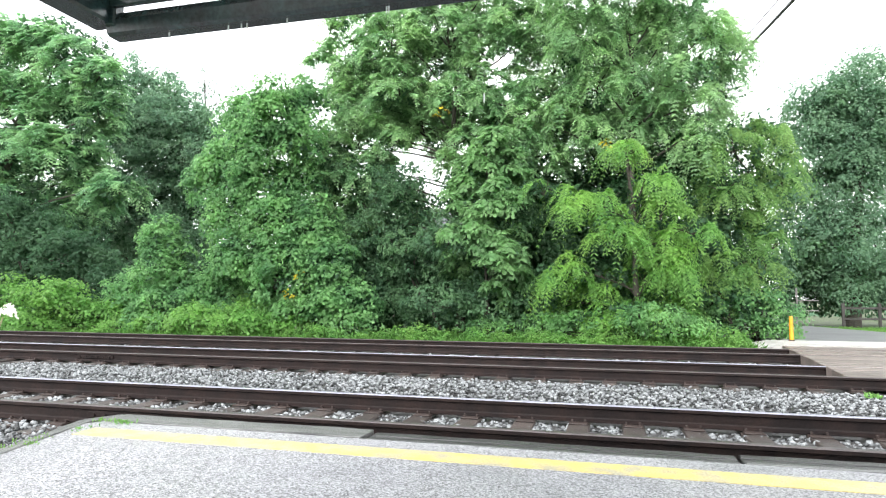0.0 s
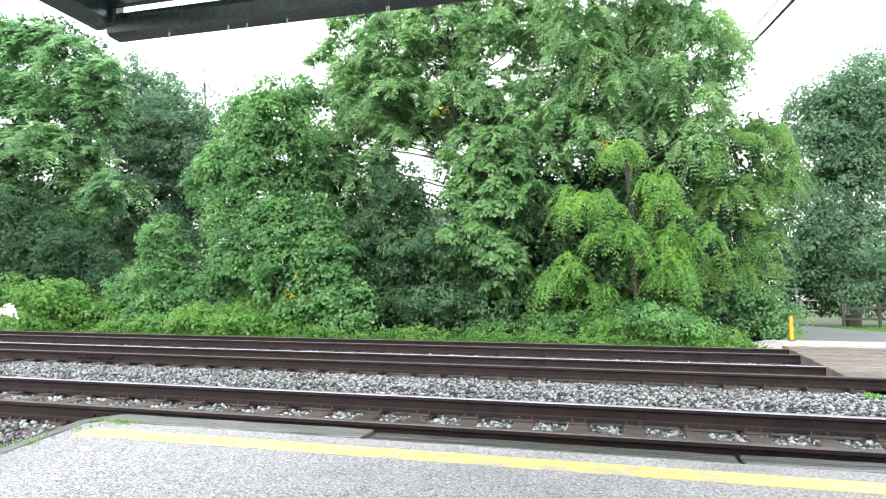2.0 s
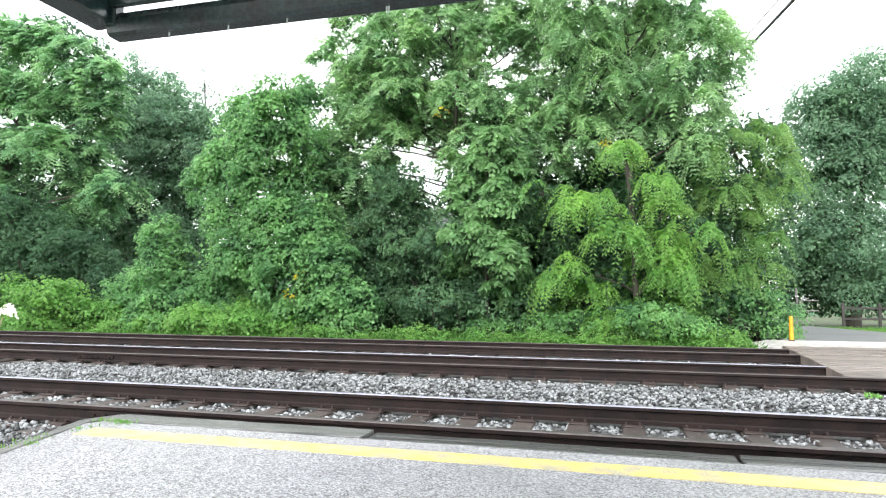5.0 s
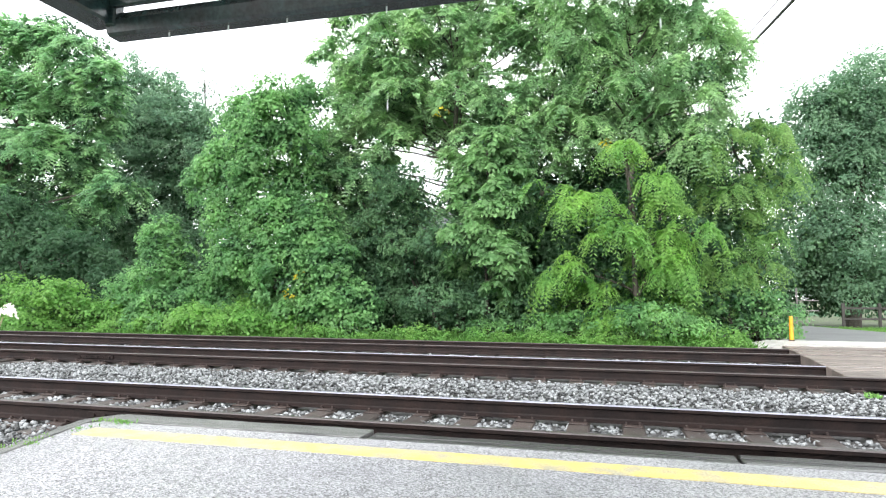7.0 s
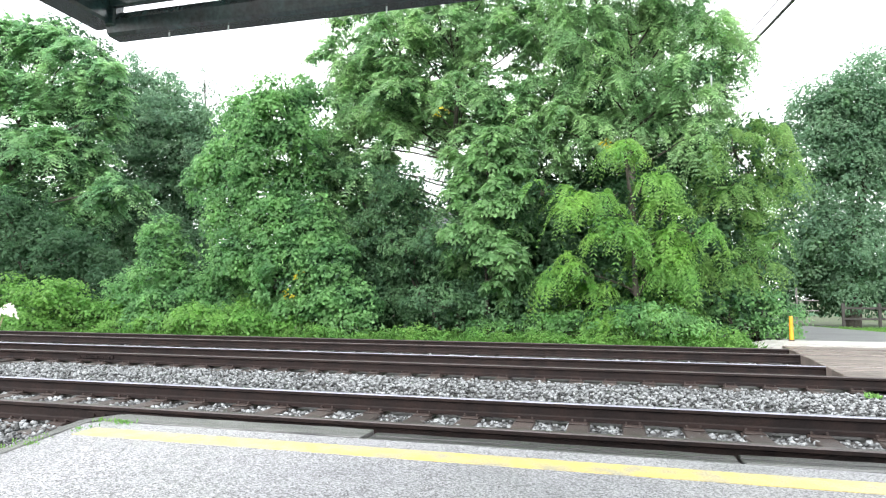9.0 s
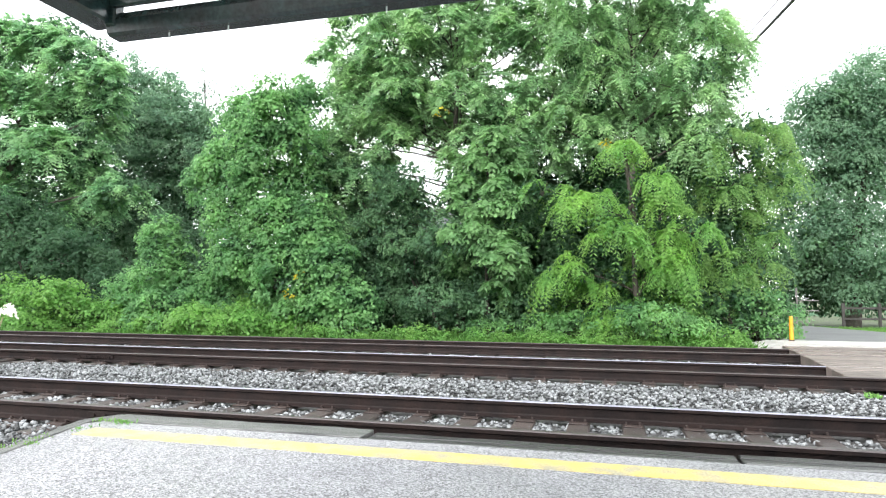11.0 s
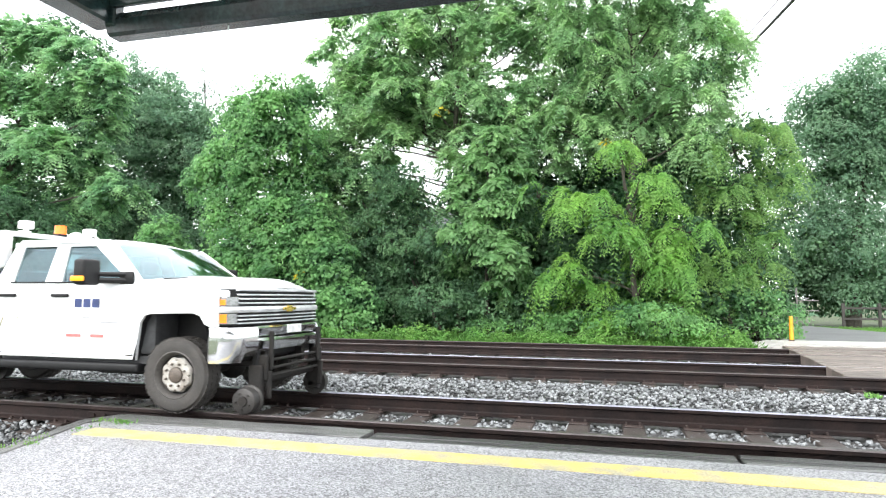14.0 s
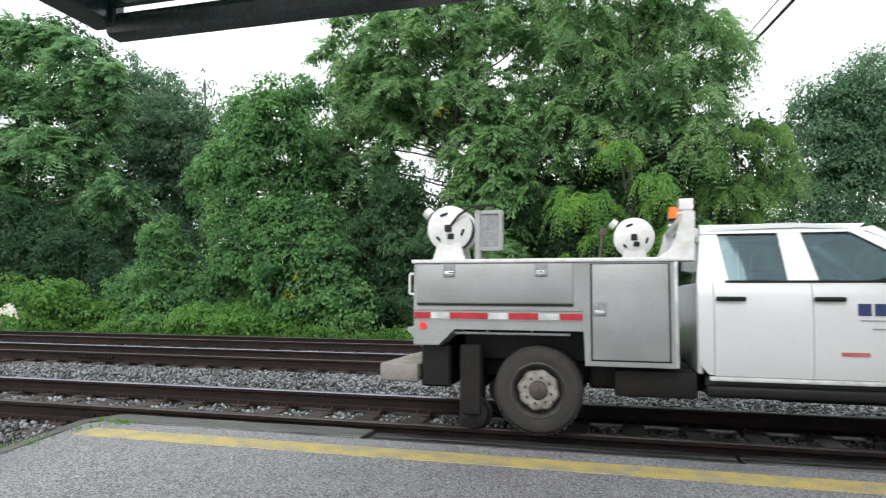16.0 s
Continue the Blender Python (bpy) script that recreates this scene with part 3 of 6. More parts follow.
# ---- canopy over the platform ----
def canopy():
    c = thing("platform_canopy", "dark green steel canopy with wet eave beam", "canopy")
    y0, z0 = 2.5, 2.452
    b = bmesh.new()
    sec = [(0, 0), (0.02, -0.012), (0.09, -0.012), (0.10, 0.0), (0.10, 0.05), (0.03, 0.055), (0.03, 0.088), (0.0, 0.095), (-0.012, 0.06)]
    lo = [b.verts.new((-2.40, y0 + y, z0 + z)) for y, z in sec]
    hi = [b.verts.new((9, y0 + y, z0 + z)) for y, z in sec]
    b.faces.new(lo), b.faces.new(hi[::-1])
    for i in range(len(sec)):
        b.faces.new((lo[i], hi[i], hi[(i + 1) % len(sec)], lo[(i + 1) % len(sec)]))
    part("eave_beam", b, M_GREENSTEEL, c)
    b = bmesh.new()
    box(b, -2.36, 9, y0 - 0.03, y0 + 0.0, z0 + 0.118, z0 + 0.24, 0.006)
    part("fascia", b, M_GREENSTEEL, c)
    b = bmesh.new()
    box(b, -2.52, -2.37, -2.2, y0 + 0.06, z0 + 0.045, z0 + 0.20, 0.012)
    part("end_beam", b, M_GREENSTEEL, c)
    b = bmesh.new()
    box(b, -2.405, -2.34, y0 - 0.02, y0 + 0.05, z0 + 0.03, z0 + 0.24, 0.01)
    part("corner_bracket", b, M_GREENSTEEL, c)
    b = bmesh.new()
    prism(b, [(-2.6, z0 + 0.36), (9, z0 + 0.36), (9, z0 + 0.40), (-2.6, z0 + 0.40)], -2.2, y0 - 0.1)
    part("roof", b, M_ROOFPAN, c)
    for x in (0.2, 4.0):
        b = bmesh.new()
        rod(b, (x, -2.0, PLAT), (x, -2.0, z0 + 0.36), 0.07, n=12)
        part("column", b, M_GREENSTEEL, c, smooth=True)
    b = bmesh.new()
    rod(b, (-2.45, -2.0, PLAT), (-2.45, -2.0, z0 + 0.1), 0.07, n=12)
    part("column", b, M_GREENSTEEL, c, smooth=True)


canopy()


# ---- vegetation: each foliage mass as x, y, z, radius, half height ----
WALNUT_LEFT_AT = (-28.51, 23, -0.3)
WALNUT_LEFT = [(-28.63, 23.68, 13.24, 1.68, 1.26),
    (-25.83, 23.05, 13.25, 1.21, 1.02),
    (-23.86, 22.87, 11.97, 1.20, 0.99),
    (-22.05, 22.63, 10.84, 0.81, 0.81),
    (-26.94, 23.13, 10.49, 1.89, 1.30),
    (-24.59, 23.46, 10.12, 1.47, 1.12),
    (-22.10, 22.94, 9.11, 0.77, 0.82),
    (-26.99, 22.89, 7.70, 1.60, 1.28),
    (-23.80, 22.38, 7.53, 1.27, 1.07),
    (-23.53, 23.58, 6.32, 1.26, 0.84),
    (-20.47, 22.35, 5.59, 0.88, 0.64),
    (-25.95, 22.99, 5.40, 1.58, 1.10),
    (-30.62, 23.47, 11.77, 1.69, 1.69),
    (-29.04, 22.48, 7.46, 1.60, 1.60),
    (-24.11, 23.32, 4.19, 1.30, 0.99),
    (-27.21, 23.63, 3.36, 1.75, 1.08)]
BACK_OAKS_AT = (-24.7, 30, -0.3)
BACK_OAKS = [(-27.05, 30.35, 13.1, 1.5, 1.5),
    (-25.66, 30.63, 11.89, 1.66, 1.83),
    (-28.76, 30.82, 10.78, 2.04, 2.72),
    (-24.85, 29.55, 9.56, 2.55, 1.92),
    (-22.73, 29.75, 8.53, 1.89, 1.73),
    (-25.54, 29.62, 7.02, 2.88, 2.24),
    (-23.35, 30.73, 5.81, 2.26, 1.94),
    (-28.1, 30.43, 5.25, 1.99, 2.32),
    (-25.18, 31.2, 4.26, 2.65, 1.98),
    (-32.58, 30.83, 4.71, 4.14, 2.76),
    (-20.89, 29.42, 8.99, 0.93, 1.54),
    (-23.51, 29.67, 10.97, 1.27, 1.27)]
THIN_PINES_AT = (-27.94, 38, -0.3)
THIN_PINES = [(-26.5, 38.66, 14.28, 0.36, 1.62),
    (-30.02, 37.96, 14.33, 0.49, 1.43),
    (-29.94, 38.58, 15.77, 0.37, 1.65),
    (-28.29, 37.7, 14.75, 0.4, 2.01),
    (-28.58, 39.11, 16.26, 0.37, 1.45),
    (-26.35, 37.23, 14.66, 0.35, 1.77),
    (-27.57, 37.29, 12.35, 0.99, 1.18),
    (-27.31, 38.72, 12.49, 0.81, 1.42),
    (-29.67, 38.67, 13.46, 0.62, 1.24)]
MAIN_TREE_AT = (-4.96, 21.0, -0.3)
MAIN_TREE = [(-9.02, 21.47, 12.00, 1.29, 1.18),
    (-7.27, 21.64, 12.96, 1.59, 1.28),
    (-5.54, 21.71, 12.98, 1.57, 1.26),
    (-3.88, 21.92, 12.85, 1.55, 1.24),
    (-2.41, 21.64, 12.30, 1.41, 1.20),
    (-9.64, 21.89, 10.35, 0.98, 0.98),
    (-7.35, 20.64, 10.37, 1.21, 1.01),
    (-5.63, 21.25, 10.85, 1.33, 1.12),
    (-4.11, 21.92, 10.01, 1.54, 1.13),
    (-2.42, 21.51, 10.38, 1.29, 1.09),
    (-9.14, 21.86, 8.40, 1.08, 0.97),
    (-7.06, 20.76, 8.52, 1.11, 1.01),
    (-8.64, 21.26, 5.43, 1.14, 1.04),
    (-4.94, 20.95, 7.99, 1.19, 0.99),
    (-3.41, 21.36, 7.79, 1.19, 0.99),
    (-1.95, 21.40, 7.78, 1.36, 0.97),
    (-4.27, 20.62, 6.07, 0.96, 0.86)]
MAIN_TREE_LOW = [(-9.74, 21.20, 5.90, 0.84, 0.94),
    (-8.86, 21.29, 3.77, 1.24, 0.93),
    (-7.86, 22.18, 4.91, 0.96, 0.85),
    (-7.34, 21.97, 3.17, 1.15, 0.94),
    (-2.42, 21.12, 6.07, 1.15, 0.86),
    (-2.94, 22.02, 4.48, 1.00, 0.90),
    (-7.49, 21.09, 6.79, 0.61, 0.61),
    (-6.41, 21.76, 7.20, 0.93, 0.62),
    (-9.66, 21.08, 4.19, 0.93, 0.93)]
MAIN_TREE_FILL = [(-7.91, 22.26, 7.87, 0.86, 0.65),
    (-9.26, 22.17, 7.06, 0.98, 0.87),
    (-6.79, 21.94, 8.23, 0.95, 0.74),
    (-8.27, 22.67, 5.78, 0.77, 0.66),
    (-10.62, 21.81, 6.84, 0.65, 0.76),
    (-5.69, 22.30, 7.18, 0.84, 0.74),
    (-7.24, 22.70, 4.53, 0.65, 0.76),
    (-9.63, 21.88, 9.33, 0.87, 0.87),
    (-8.89, 22.35, 9.88, 0.99, 0.88)]
AILANTHUS_AT = (0.74, 19.8, -0.3)
AILANTHUS = [(-0.77, 19.70, 11.11, 1.26, 1.08),
    (0.65, 20.92, 11.72, 1.22, 1.12),
    (1.96, 19.99, 11.07, 1.14, 0.96),
    (-0.63, 20.00, 9.56, 1.17, 0.99),
    (0.79, 21.08, 10.03, 1.12, 0.93),
    (2.18, 20.92, 9.81, 1.09, 0.91),
    (3.09, 20.11, 9.00, 0.72, 0.78),
    (3.92, 21.05, 8.74, 0.36, 0.68),
    (-0.32, 20.45, 8.02, 1.10, 0.91),
    (1.09, 20.65, 8.14, 1.09, 0.91),
    (2.28, 19.99, 7.62, 0.95, 0.78),
    (3.63, 21.02, 7.57, 0.36, 0.53),
    (-0.89, 20.67, 6.53, 1.11, 0.83),
    (0.54, 21.05, 6.81, 1.11, 0.74),
    (1.93, 20.95, 6.68, 1.08, 0.81),
    (2.65, 20.12, 5.97, 0.69, 0.69)]
FROND_SAPLING_AT = (0.84, 19.0, -0.3)
FROND_SAPLING = [(-1.90, 18.71, 4.29, 0.61, 0.51),
    (-0.91, 18.43, 3.71, 0.65, 0.52),
    (-0.04, 18.40, 3.92, 0.58, 0.52),
    (0.46, 18.29, 5.29, 0.38, 0.35),
    (1.04, 18.62, 4.61, 0.52, 0.45),
    (1.57, 19.04, 4.00, 0.59, 0.49),
    (0.25, 18.20, 2.97, 0.71, 0.51),
    (1.36, 19.15, 2.90, 0.74, 0.52),
    (2.26, 18.67, 3.07, 0.66, 0.50),
    (-1.19, 18.63, 1.92, 0.69, 0.56),
    (-0.08, 19.35, 1.77, 0.71, 0.57),
    (1.01, 18.87, 1.75, 0.78, 0.61),
    (1.98, 18.64, 2.04, 0.66, 0.60),
    (-0.39, 18.87, 0.61, 0.62, 0.46),
    (1.62, 19.19, 0.86, 0.65, 0.52),
    (0.66, 18.28, 0.71, 0.56, 0.44),
    (-1.44, 19.57, 0.93, 0.52, 0.45)]
RIGHT_TREE_AT = (4.35, 21.5, -0.3)
RIGHT_TREE = [(3.58, 20.13, 5.65, 0.76, 0.64),
    (4.58, 21.15, 6.18, 0.74, 0.60),
    (5.16, 21.28, 5.55, 0.53, 0.67),
    (3.39, 20.13, 4.46, 0.81, 0.64),
    (4.54, 21.20, 4.59, 0.74, 0.67),
    (5.03, 20.61, 4.47, 0.37, 0.61),
    (3.96, 20.91, 3.34, 0.78, 0.66),
    (4.58, 20.11, 2.74, 0.53, 0.63),
    (3.32, 20.17, 2.19, 0.75, 0.64),
    (4.34, 20.35, 1.85, 0.58, 0.53),
    (2.95, 21.44, 5.08, 0.76, 0.65),
    (2.77, 20.38, 0.93, 0.68, 0.51)]
FAR_MAPLE_AT = (11.76, 36, -0.3)
FAR_MAPLE = [(13.16, 36.65, 11.91, 1.33, 1.33),
    (11.43, 35.83, 11.04, 1.31, 1.17),
    (10.55, 36.58, 9.81, 1.2, 1.35),
    (12.19, 35.98, 9.55, 1.45, 1.45),
    (13.32, 36.42, 8.71, 1.6, 1.6),
    (10.51, 35.82, 7.25, 1.45, 1.45),
    (12.59, 36.74, 6.73, 1.76, 1.61),
    (10.12, 37.11, 5.06, 1.2, 1.51),
    (11.06, 35.51, 4.0, 1.56, 1.42),
    (13.22, 36.66, 4.06, 1.74, 1.59),
    (14.34, 36.27, 10.08, 1.58, 2.01),
    (10.04, 36.62, 2.63, 1.18, 1.18),
    (12.42, 36.06, 2.03, 1.71, 1.14)]
VINE_MASS_AT = (-11.37, 19.5, -0.3)
VINE_MASS = [(-12.88, 19.80, 7.63, 0.58, 0.54),
    (-10.84, 18.65, 7.58, 0.65, 0.50),
    (-10.37, 19.92, 7.92, 0.56, 0.60),
    (-11.55, 18.73, 6.38, 0.81, 0.69),
    (-10.24, 19.08, 6.38, 0.81, 0.77),
    (-13.12, 19.46, 5.83, 0.69, 0.73),
    (-14.15, 19.89, 5.34, 0.42, 0.58),
    (-11.51, 19.08, 5.08, 0.97, 0.82),
    (-10.43, 19.89, 4.97, 0.84, 0.84),
    (-12.78, 19.36, 4.08, 0.84, 0.84),
    (-10.80, 19.04, 3.58, 1.07, 0.88),
    (-9.54, 19.04, 3.35, 0.76, 0.79),
    (-12.17, 18.85, 2.53, 0.89, 0.73),
    (-10.17, 18.71, 2.02, 1.04, 0.78),
    (-8.80, 18.81, 2.20, 0.77, 0.77),
    (-13.29, 19.56, 1.45, 0.84, 0.64),
    (-11.96, 20.00, 0.99, 1.13, 0.64),
    (-9.59, 18.83, 0.69, 1.04, 0.52),
    (-8.12, 18.67, 0.92, 0.83, 0.65)]
VINE_CONE_AT = (-15.29, 19.0, -0.3)
VINE_CONE = [(-15.51, 19.4, 3.66, 0.45, 0.41),
    (-15.47, 19.02, 3.05, 0.71, 0.57),
    (-14.94, 19.27, 2.66, 0.65, 0.61),
    (-15.43, 18.74, 2.13, 0.89, 0.7),
    (-14.66, 19.28, 1.64, 0.91, 0.7),
    (-16.78, 19.4, 1.24, 0.93, 0.66),
    (-15.13, 18.87, 0.94, 1.39, 0.69),
    (-13.75, 19.33, 0.95, 1.1, 0.64),
    (-17.21, 19.22, 0.51, 0.82, 0.49),
    (-12.83, 19.16, 0.47, 1.17, 0.43),
    (-15.07, 19.13, 0.24, 1.8, 0.36)]
LEFT_SHRUBS_AT = (-21.54, 20, -0.3)
LEFT_SHRUBS = [(-23.31, 20.5, 2.38, 1.63, 1.05),
    (-20.51, 19.99, 2.55, 1.22, 1.0),
    (-19.28, 20.02, 1.56, 0.87, 0.87),
    (-23.02, 20.84, 1.11, 1.29, 0.65),
    (-24.1, 20.33, 3.78, 1.63, 1.28),
    (-19.96, 19.3, 0.69, 1.06, 0.55),
    (-18.64, 19.42, 0.39, 0.95, 0.46),
    (-23.34, 20.15, 0.31, 1.14, 0.5),
    (-22.82, 21.19, 3.36, 1.19, 0.95)]
RIGHT_BUSH_AT = (3.72, 20.3, -0.3)
RIGHT_BUSH = [(2.59, 20.58, 1.05, 0.72, 0.62),
    (3.38, 20.02, 1.14, 0.75, 0.63),
    (4.29, 20.42, 1.07, 0.7, 0.64),
    (4.95, 20.69, 0.73, 0.54, 0.6),
    (2.99, 20.7, 0.37, 0.86, 0.45),
    (4.05, 20.45, 0.31, 0.84, 0.4),
    (4.99, 20.28, 0.34, 0.41, 0.39),
    (2.04, 20.03, 0.38, 0.76, 0.47)]
UNDER_AT = (-3.57, 22.8, -0.3)
UNDER = [(-7.79, 23.82, 0.41, 1.57, 0.85),
    (-5.77, 23.14, 0.45, 1.39, 0.81),
    (-3.64, 23.24, 0.47, 1.47, 0.8),
    (-1.81, 23.57, 0.28, 1.25, 0.67),
    (-6.0, 22.3, 1.92, 1.14, 0.93),
    (-2.75, 22.87, 1.72, 1.23, 1.13),
    (-0.75, 22.41, 0.53, 1.17, 0.74),
    (1.27, 22.09, 0.38, 1.32, 0.6),
    (-3.65, 23.35, 3.43, 1.06, 1.17),
    (-1.53, 22.9, 2.94, 1.02, 1.12),
    (-9.76, 23.85, 2.9, 1.27, 1.27),
    (-7.66, 22.04, 1.91, 1.05, 1.05),
    (-4.4, 22.78, 1.72, 1.04, 1.04),
    (-1.5, 22.57, 4.32, 0.91, 1.01),
    (2.23, 22.49, 1.7, 1.14, 0.95),
    (-0.32, 22.92, 4.74, 1.01, 1.01),
    (0.89, 23.8, 5.89, 1.04, 0.93),
    (1.41, 23.3, 3.73, 1.2, 1.2)]
UNDER_RIGHT_AT = (0.03, 21.3, -0.3)
UNDER_RIGHT = [(-1.49, 22.2, 2.09, 0.98, 0.98),
    (-0.33, 21.82, 2.84, 0.96, 0.96),
    (0.36, 20.64, 1.3, 0.89, 0.8),
    (-0.7, 21.97, 3.82, 0.78, 0.87),
    (1.25, 21.03, 2.39, 0.9, 0.9),
    (2.31, 21.5, 2.04, 0.91, 0.91),
    (2.95, 21.05, 3.08, 0.8, 0.89),
    (1.84, 22.35, 0.94, 0.95, 0.66),
    (-1.49, 22.04, 0.92, 0.87, 0.68),
    (-2.19, 21.47, 3.03, 0.87, 0.96),
    (-2.49, 22.5, 4.14, 0.71, 0.81),
    (3.19, 20.69, 1.83, 0.78, 0.69),
    (2.85, 21.91, 4.85, 0.78, 0.89),
    (2.03, 21.37, 5.34, 0.77, 0.73),
    (2.73, 21.46, 5.7, 0.73, 0.73)]
UPPER_BACK_AT = (-2.54, 23.2, -0.3)
UPPER_BACK = [(-7.94, 22.59, 9.4, 1.21, 1.32),
    (-5.87, 22.47, 10.07, 1.29, 1.29),
    (-4.95, 24.4, 8.36, 1.37, 1.37),
    (-1.99, 24.25, 10.14, 1.33, 1.55),
    (-1.52, 23.37, 7.62, 1.26, 1.26),
    (-3.65, 23.41, 5.81, 1.29, 1.29),
    (1.58, 24.06, 10.4, 1.27, 1.27),
    (-0.26, 22.97, 9.73, 1.23, 1.23),
    (-9.96, 24.09, 9.11, 1.07, 1.42),
    (2.6, 23.03, 7.66, 1.09, 1.09),
    (0.53, 24.17, 8.14, 1.17, 1.17),
    (-6.93, 23.88, 8.59, 1.03, 1.14)]
MID_SHRUBS_AT = (-4.97, 19.9, -0.3)
MID_SHRUBS = [(-8.29, 20.77, 3.28, 1.0, 1.0),
    (-7.23, 20.74, 3.65, 0.79, 0.89),
    (-6.46, 20.33, 2.24, 1.06, 0.86),
    (-5.08, 19.56, 2.92, 0.82, 0.82),
    (-4.36, 20.56, 1.85, 0.94, 0.85),
    (-7.25, 20.89, 1.08, 1.19, 0.79),
    (-5.2, 19.37, 0.92, 1.08, 0.63),
    (-3.65, 19.82, 0.66, 1.08, 0.58),
    (-8.41, 20.59, 1.87, 0.99, 0.99),
    (-3.23, 20.66, 2.23, 0.75, 0.94),
    (-3.03, 19.43, 3.58, 0.62, 0.8),
    (-2.36, 19.58, 0.85, 0.79, 0.61),
    (-5.18, 20.7, 4.57, 0.48, 0.58),
    (-9.34, 21.09, 5.2, 0.83, 1.04),
    (-7.92, 20.86, 4.7, 0.71, 0.81),
    (-6.8, 20.34, 4.67, 0.58, 0.58)]
FRONT_SHRUBS_AT = (0.77, 18.7, -0.3)
FRONT_SHRUBS = [(0.46, 18.31, 0.42, 0.71, 0.35),
    (1.18, 17.93, 0.53, 0.69, 0.4),
    (-0.32, 18.98, 0.22, 0.66, 0.26),
    (-1.13, 19.05, 0.29, 0.67, 0.33),
    (1.76, 18.09, 0.23, 0.61, 0.24),
    (-1.96, 19.07, 0.19, 0.59, 0.27),
    (-3.36, 19.21, 0.15, 0.69, 0.28),
    (0.82, 19.73, 0.88, 0.51, 0.41)]
LEAFY_COLUMN_AT = (-3.73, 19.3, -0.3)
LEAFY_COLUMN = [(-3.70, 19.66, 5.97, 0.66, 0.66),
    (-3.10, 19.90, 5.28, 0.55, 0.58),
    (-4.13, 19.92, 4.78, 0.66, 0.66),
    (-3.16, 19.08, 4.15, 0.59, 0.59),
    (-4.18, 19.10, 3.57, 0.64, 0.64),
    (-3.33, 19.33, 3.21, 0.71, 0.64),
    (-4.32, 19.69, 2.54, 0.76, 0.62),
    (-3.21, 18.75, 2.20, 0.78, 0.58),
    (-2.65, 19.65, 1.63, 0.53, 0.53),
    (-4.75, 19.72, 4.77, 0.44, 0.44)]
LOW_CREEPER_AT = (-16.91, 18.5, -0.3)
LOW_CREEPER = [(-22.0, 19.46, 0.45, 1.09, 0.48),
    (-18.8, 18.19, 0.62, 1.0, 0.48),
    (-17.73, 18.6, 0.38, 0.81, 0.36),
    (-19.78, 17.97, 0.11, 1.0, 0.28),
    (-17.02, 19.17, 0.21, 1.02, 0.33),
    (-14.75, 18.73, 0.16, 1.17, 0.27),
    (-12.36, 17.86, 0.33, 1.1, 0.33),
    (-11.8, 19.28, 0.48, 0.97, 0.47),
    (-11.49, 18.12, 0.24, 1.1, 0.26),
    (-10.23, 19.16, 0.13, 1.13, 0.23),
    (-21.43, 18.46, 1.0, 0.84, 0.5),
    (-18.97, 17.85, 1.12, 0.79, 0.4)]
ROAD_HEDGE_AT = (12.57, 39, -0.3)
ROAD_HEDGE = [(10.69, 38.65, 1.32, 1.09, 0.87),
    (11.96, 38.73, 1.48, 1.23, 0.93),
    (13.79, 40.14, 1.34, 1.42, 0.95),
    (14.83, 39.23, 1.49, 1.23, 1.04),
    (11.12, 38.53, 2.71, 1.08, 1.08),
    (15.81, 38.98, 2.09, 1.51, 1.21)]

SWAY = {}
SWAY["walnut"] = tree("broad leafy tree with feathery drooping green foliage", WALNUT_LEFT_AT, WALNUT_LEFT,
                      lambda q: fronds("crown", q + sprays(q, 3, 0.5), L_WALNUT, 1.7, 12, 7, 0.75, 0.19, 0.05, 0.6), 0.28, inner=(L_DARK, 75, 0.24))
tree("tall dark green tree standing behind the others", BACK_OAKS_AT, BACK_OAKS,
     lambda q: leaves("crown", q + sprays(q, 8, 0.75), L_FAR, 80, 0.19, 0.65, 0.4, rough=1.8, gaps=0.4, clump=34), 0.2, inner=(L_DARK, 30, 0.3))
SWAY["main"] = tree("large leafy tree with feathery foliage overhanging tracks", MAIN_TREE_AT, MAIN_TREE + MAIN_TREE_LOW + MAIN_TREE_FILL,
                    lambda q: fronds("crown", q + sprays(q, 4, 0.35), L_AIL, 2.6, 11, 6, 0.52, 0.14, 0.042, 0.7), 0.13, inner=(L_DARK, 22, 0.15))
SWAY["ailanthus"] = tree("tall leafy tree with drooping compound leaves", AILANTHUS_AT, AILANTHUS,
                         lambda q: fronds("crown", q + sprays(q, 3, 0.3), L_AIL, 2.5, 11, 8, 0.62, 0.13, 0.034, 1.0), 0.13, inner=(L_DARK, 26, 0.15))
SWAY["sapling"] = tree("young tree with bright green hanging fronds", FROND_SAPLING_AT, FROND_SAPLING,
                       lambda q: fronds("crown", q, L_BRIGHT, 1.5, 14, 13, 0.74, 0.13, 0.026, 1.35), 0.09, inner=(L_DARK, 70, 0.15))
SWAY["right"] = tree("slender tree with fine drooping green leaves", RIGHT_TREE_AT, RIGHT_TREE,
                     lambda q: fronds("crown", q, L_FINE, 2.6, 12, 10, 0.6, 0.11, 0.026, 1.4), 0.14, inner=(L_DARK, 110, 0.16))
SWAY["maple"] = tree("dark rounded tree beside the road", FAR_MAPLE_AT, FAR_MAPLE,
                     lambda q: leaves("crown", q + sprays(q, 8, 0.6), L_FAR, 105, 0.15, 0.75, 0.4, rough=1.6, gaps=0.6, clump=70, dome=5.5), 0.3, inner=(L_SHADE, 60, 0.3))
shrunk = [(x, y, z, r_ * 0.86, rz * 0.86) for x, y, z, r_, rz in VINE_MASS]
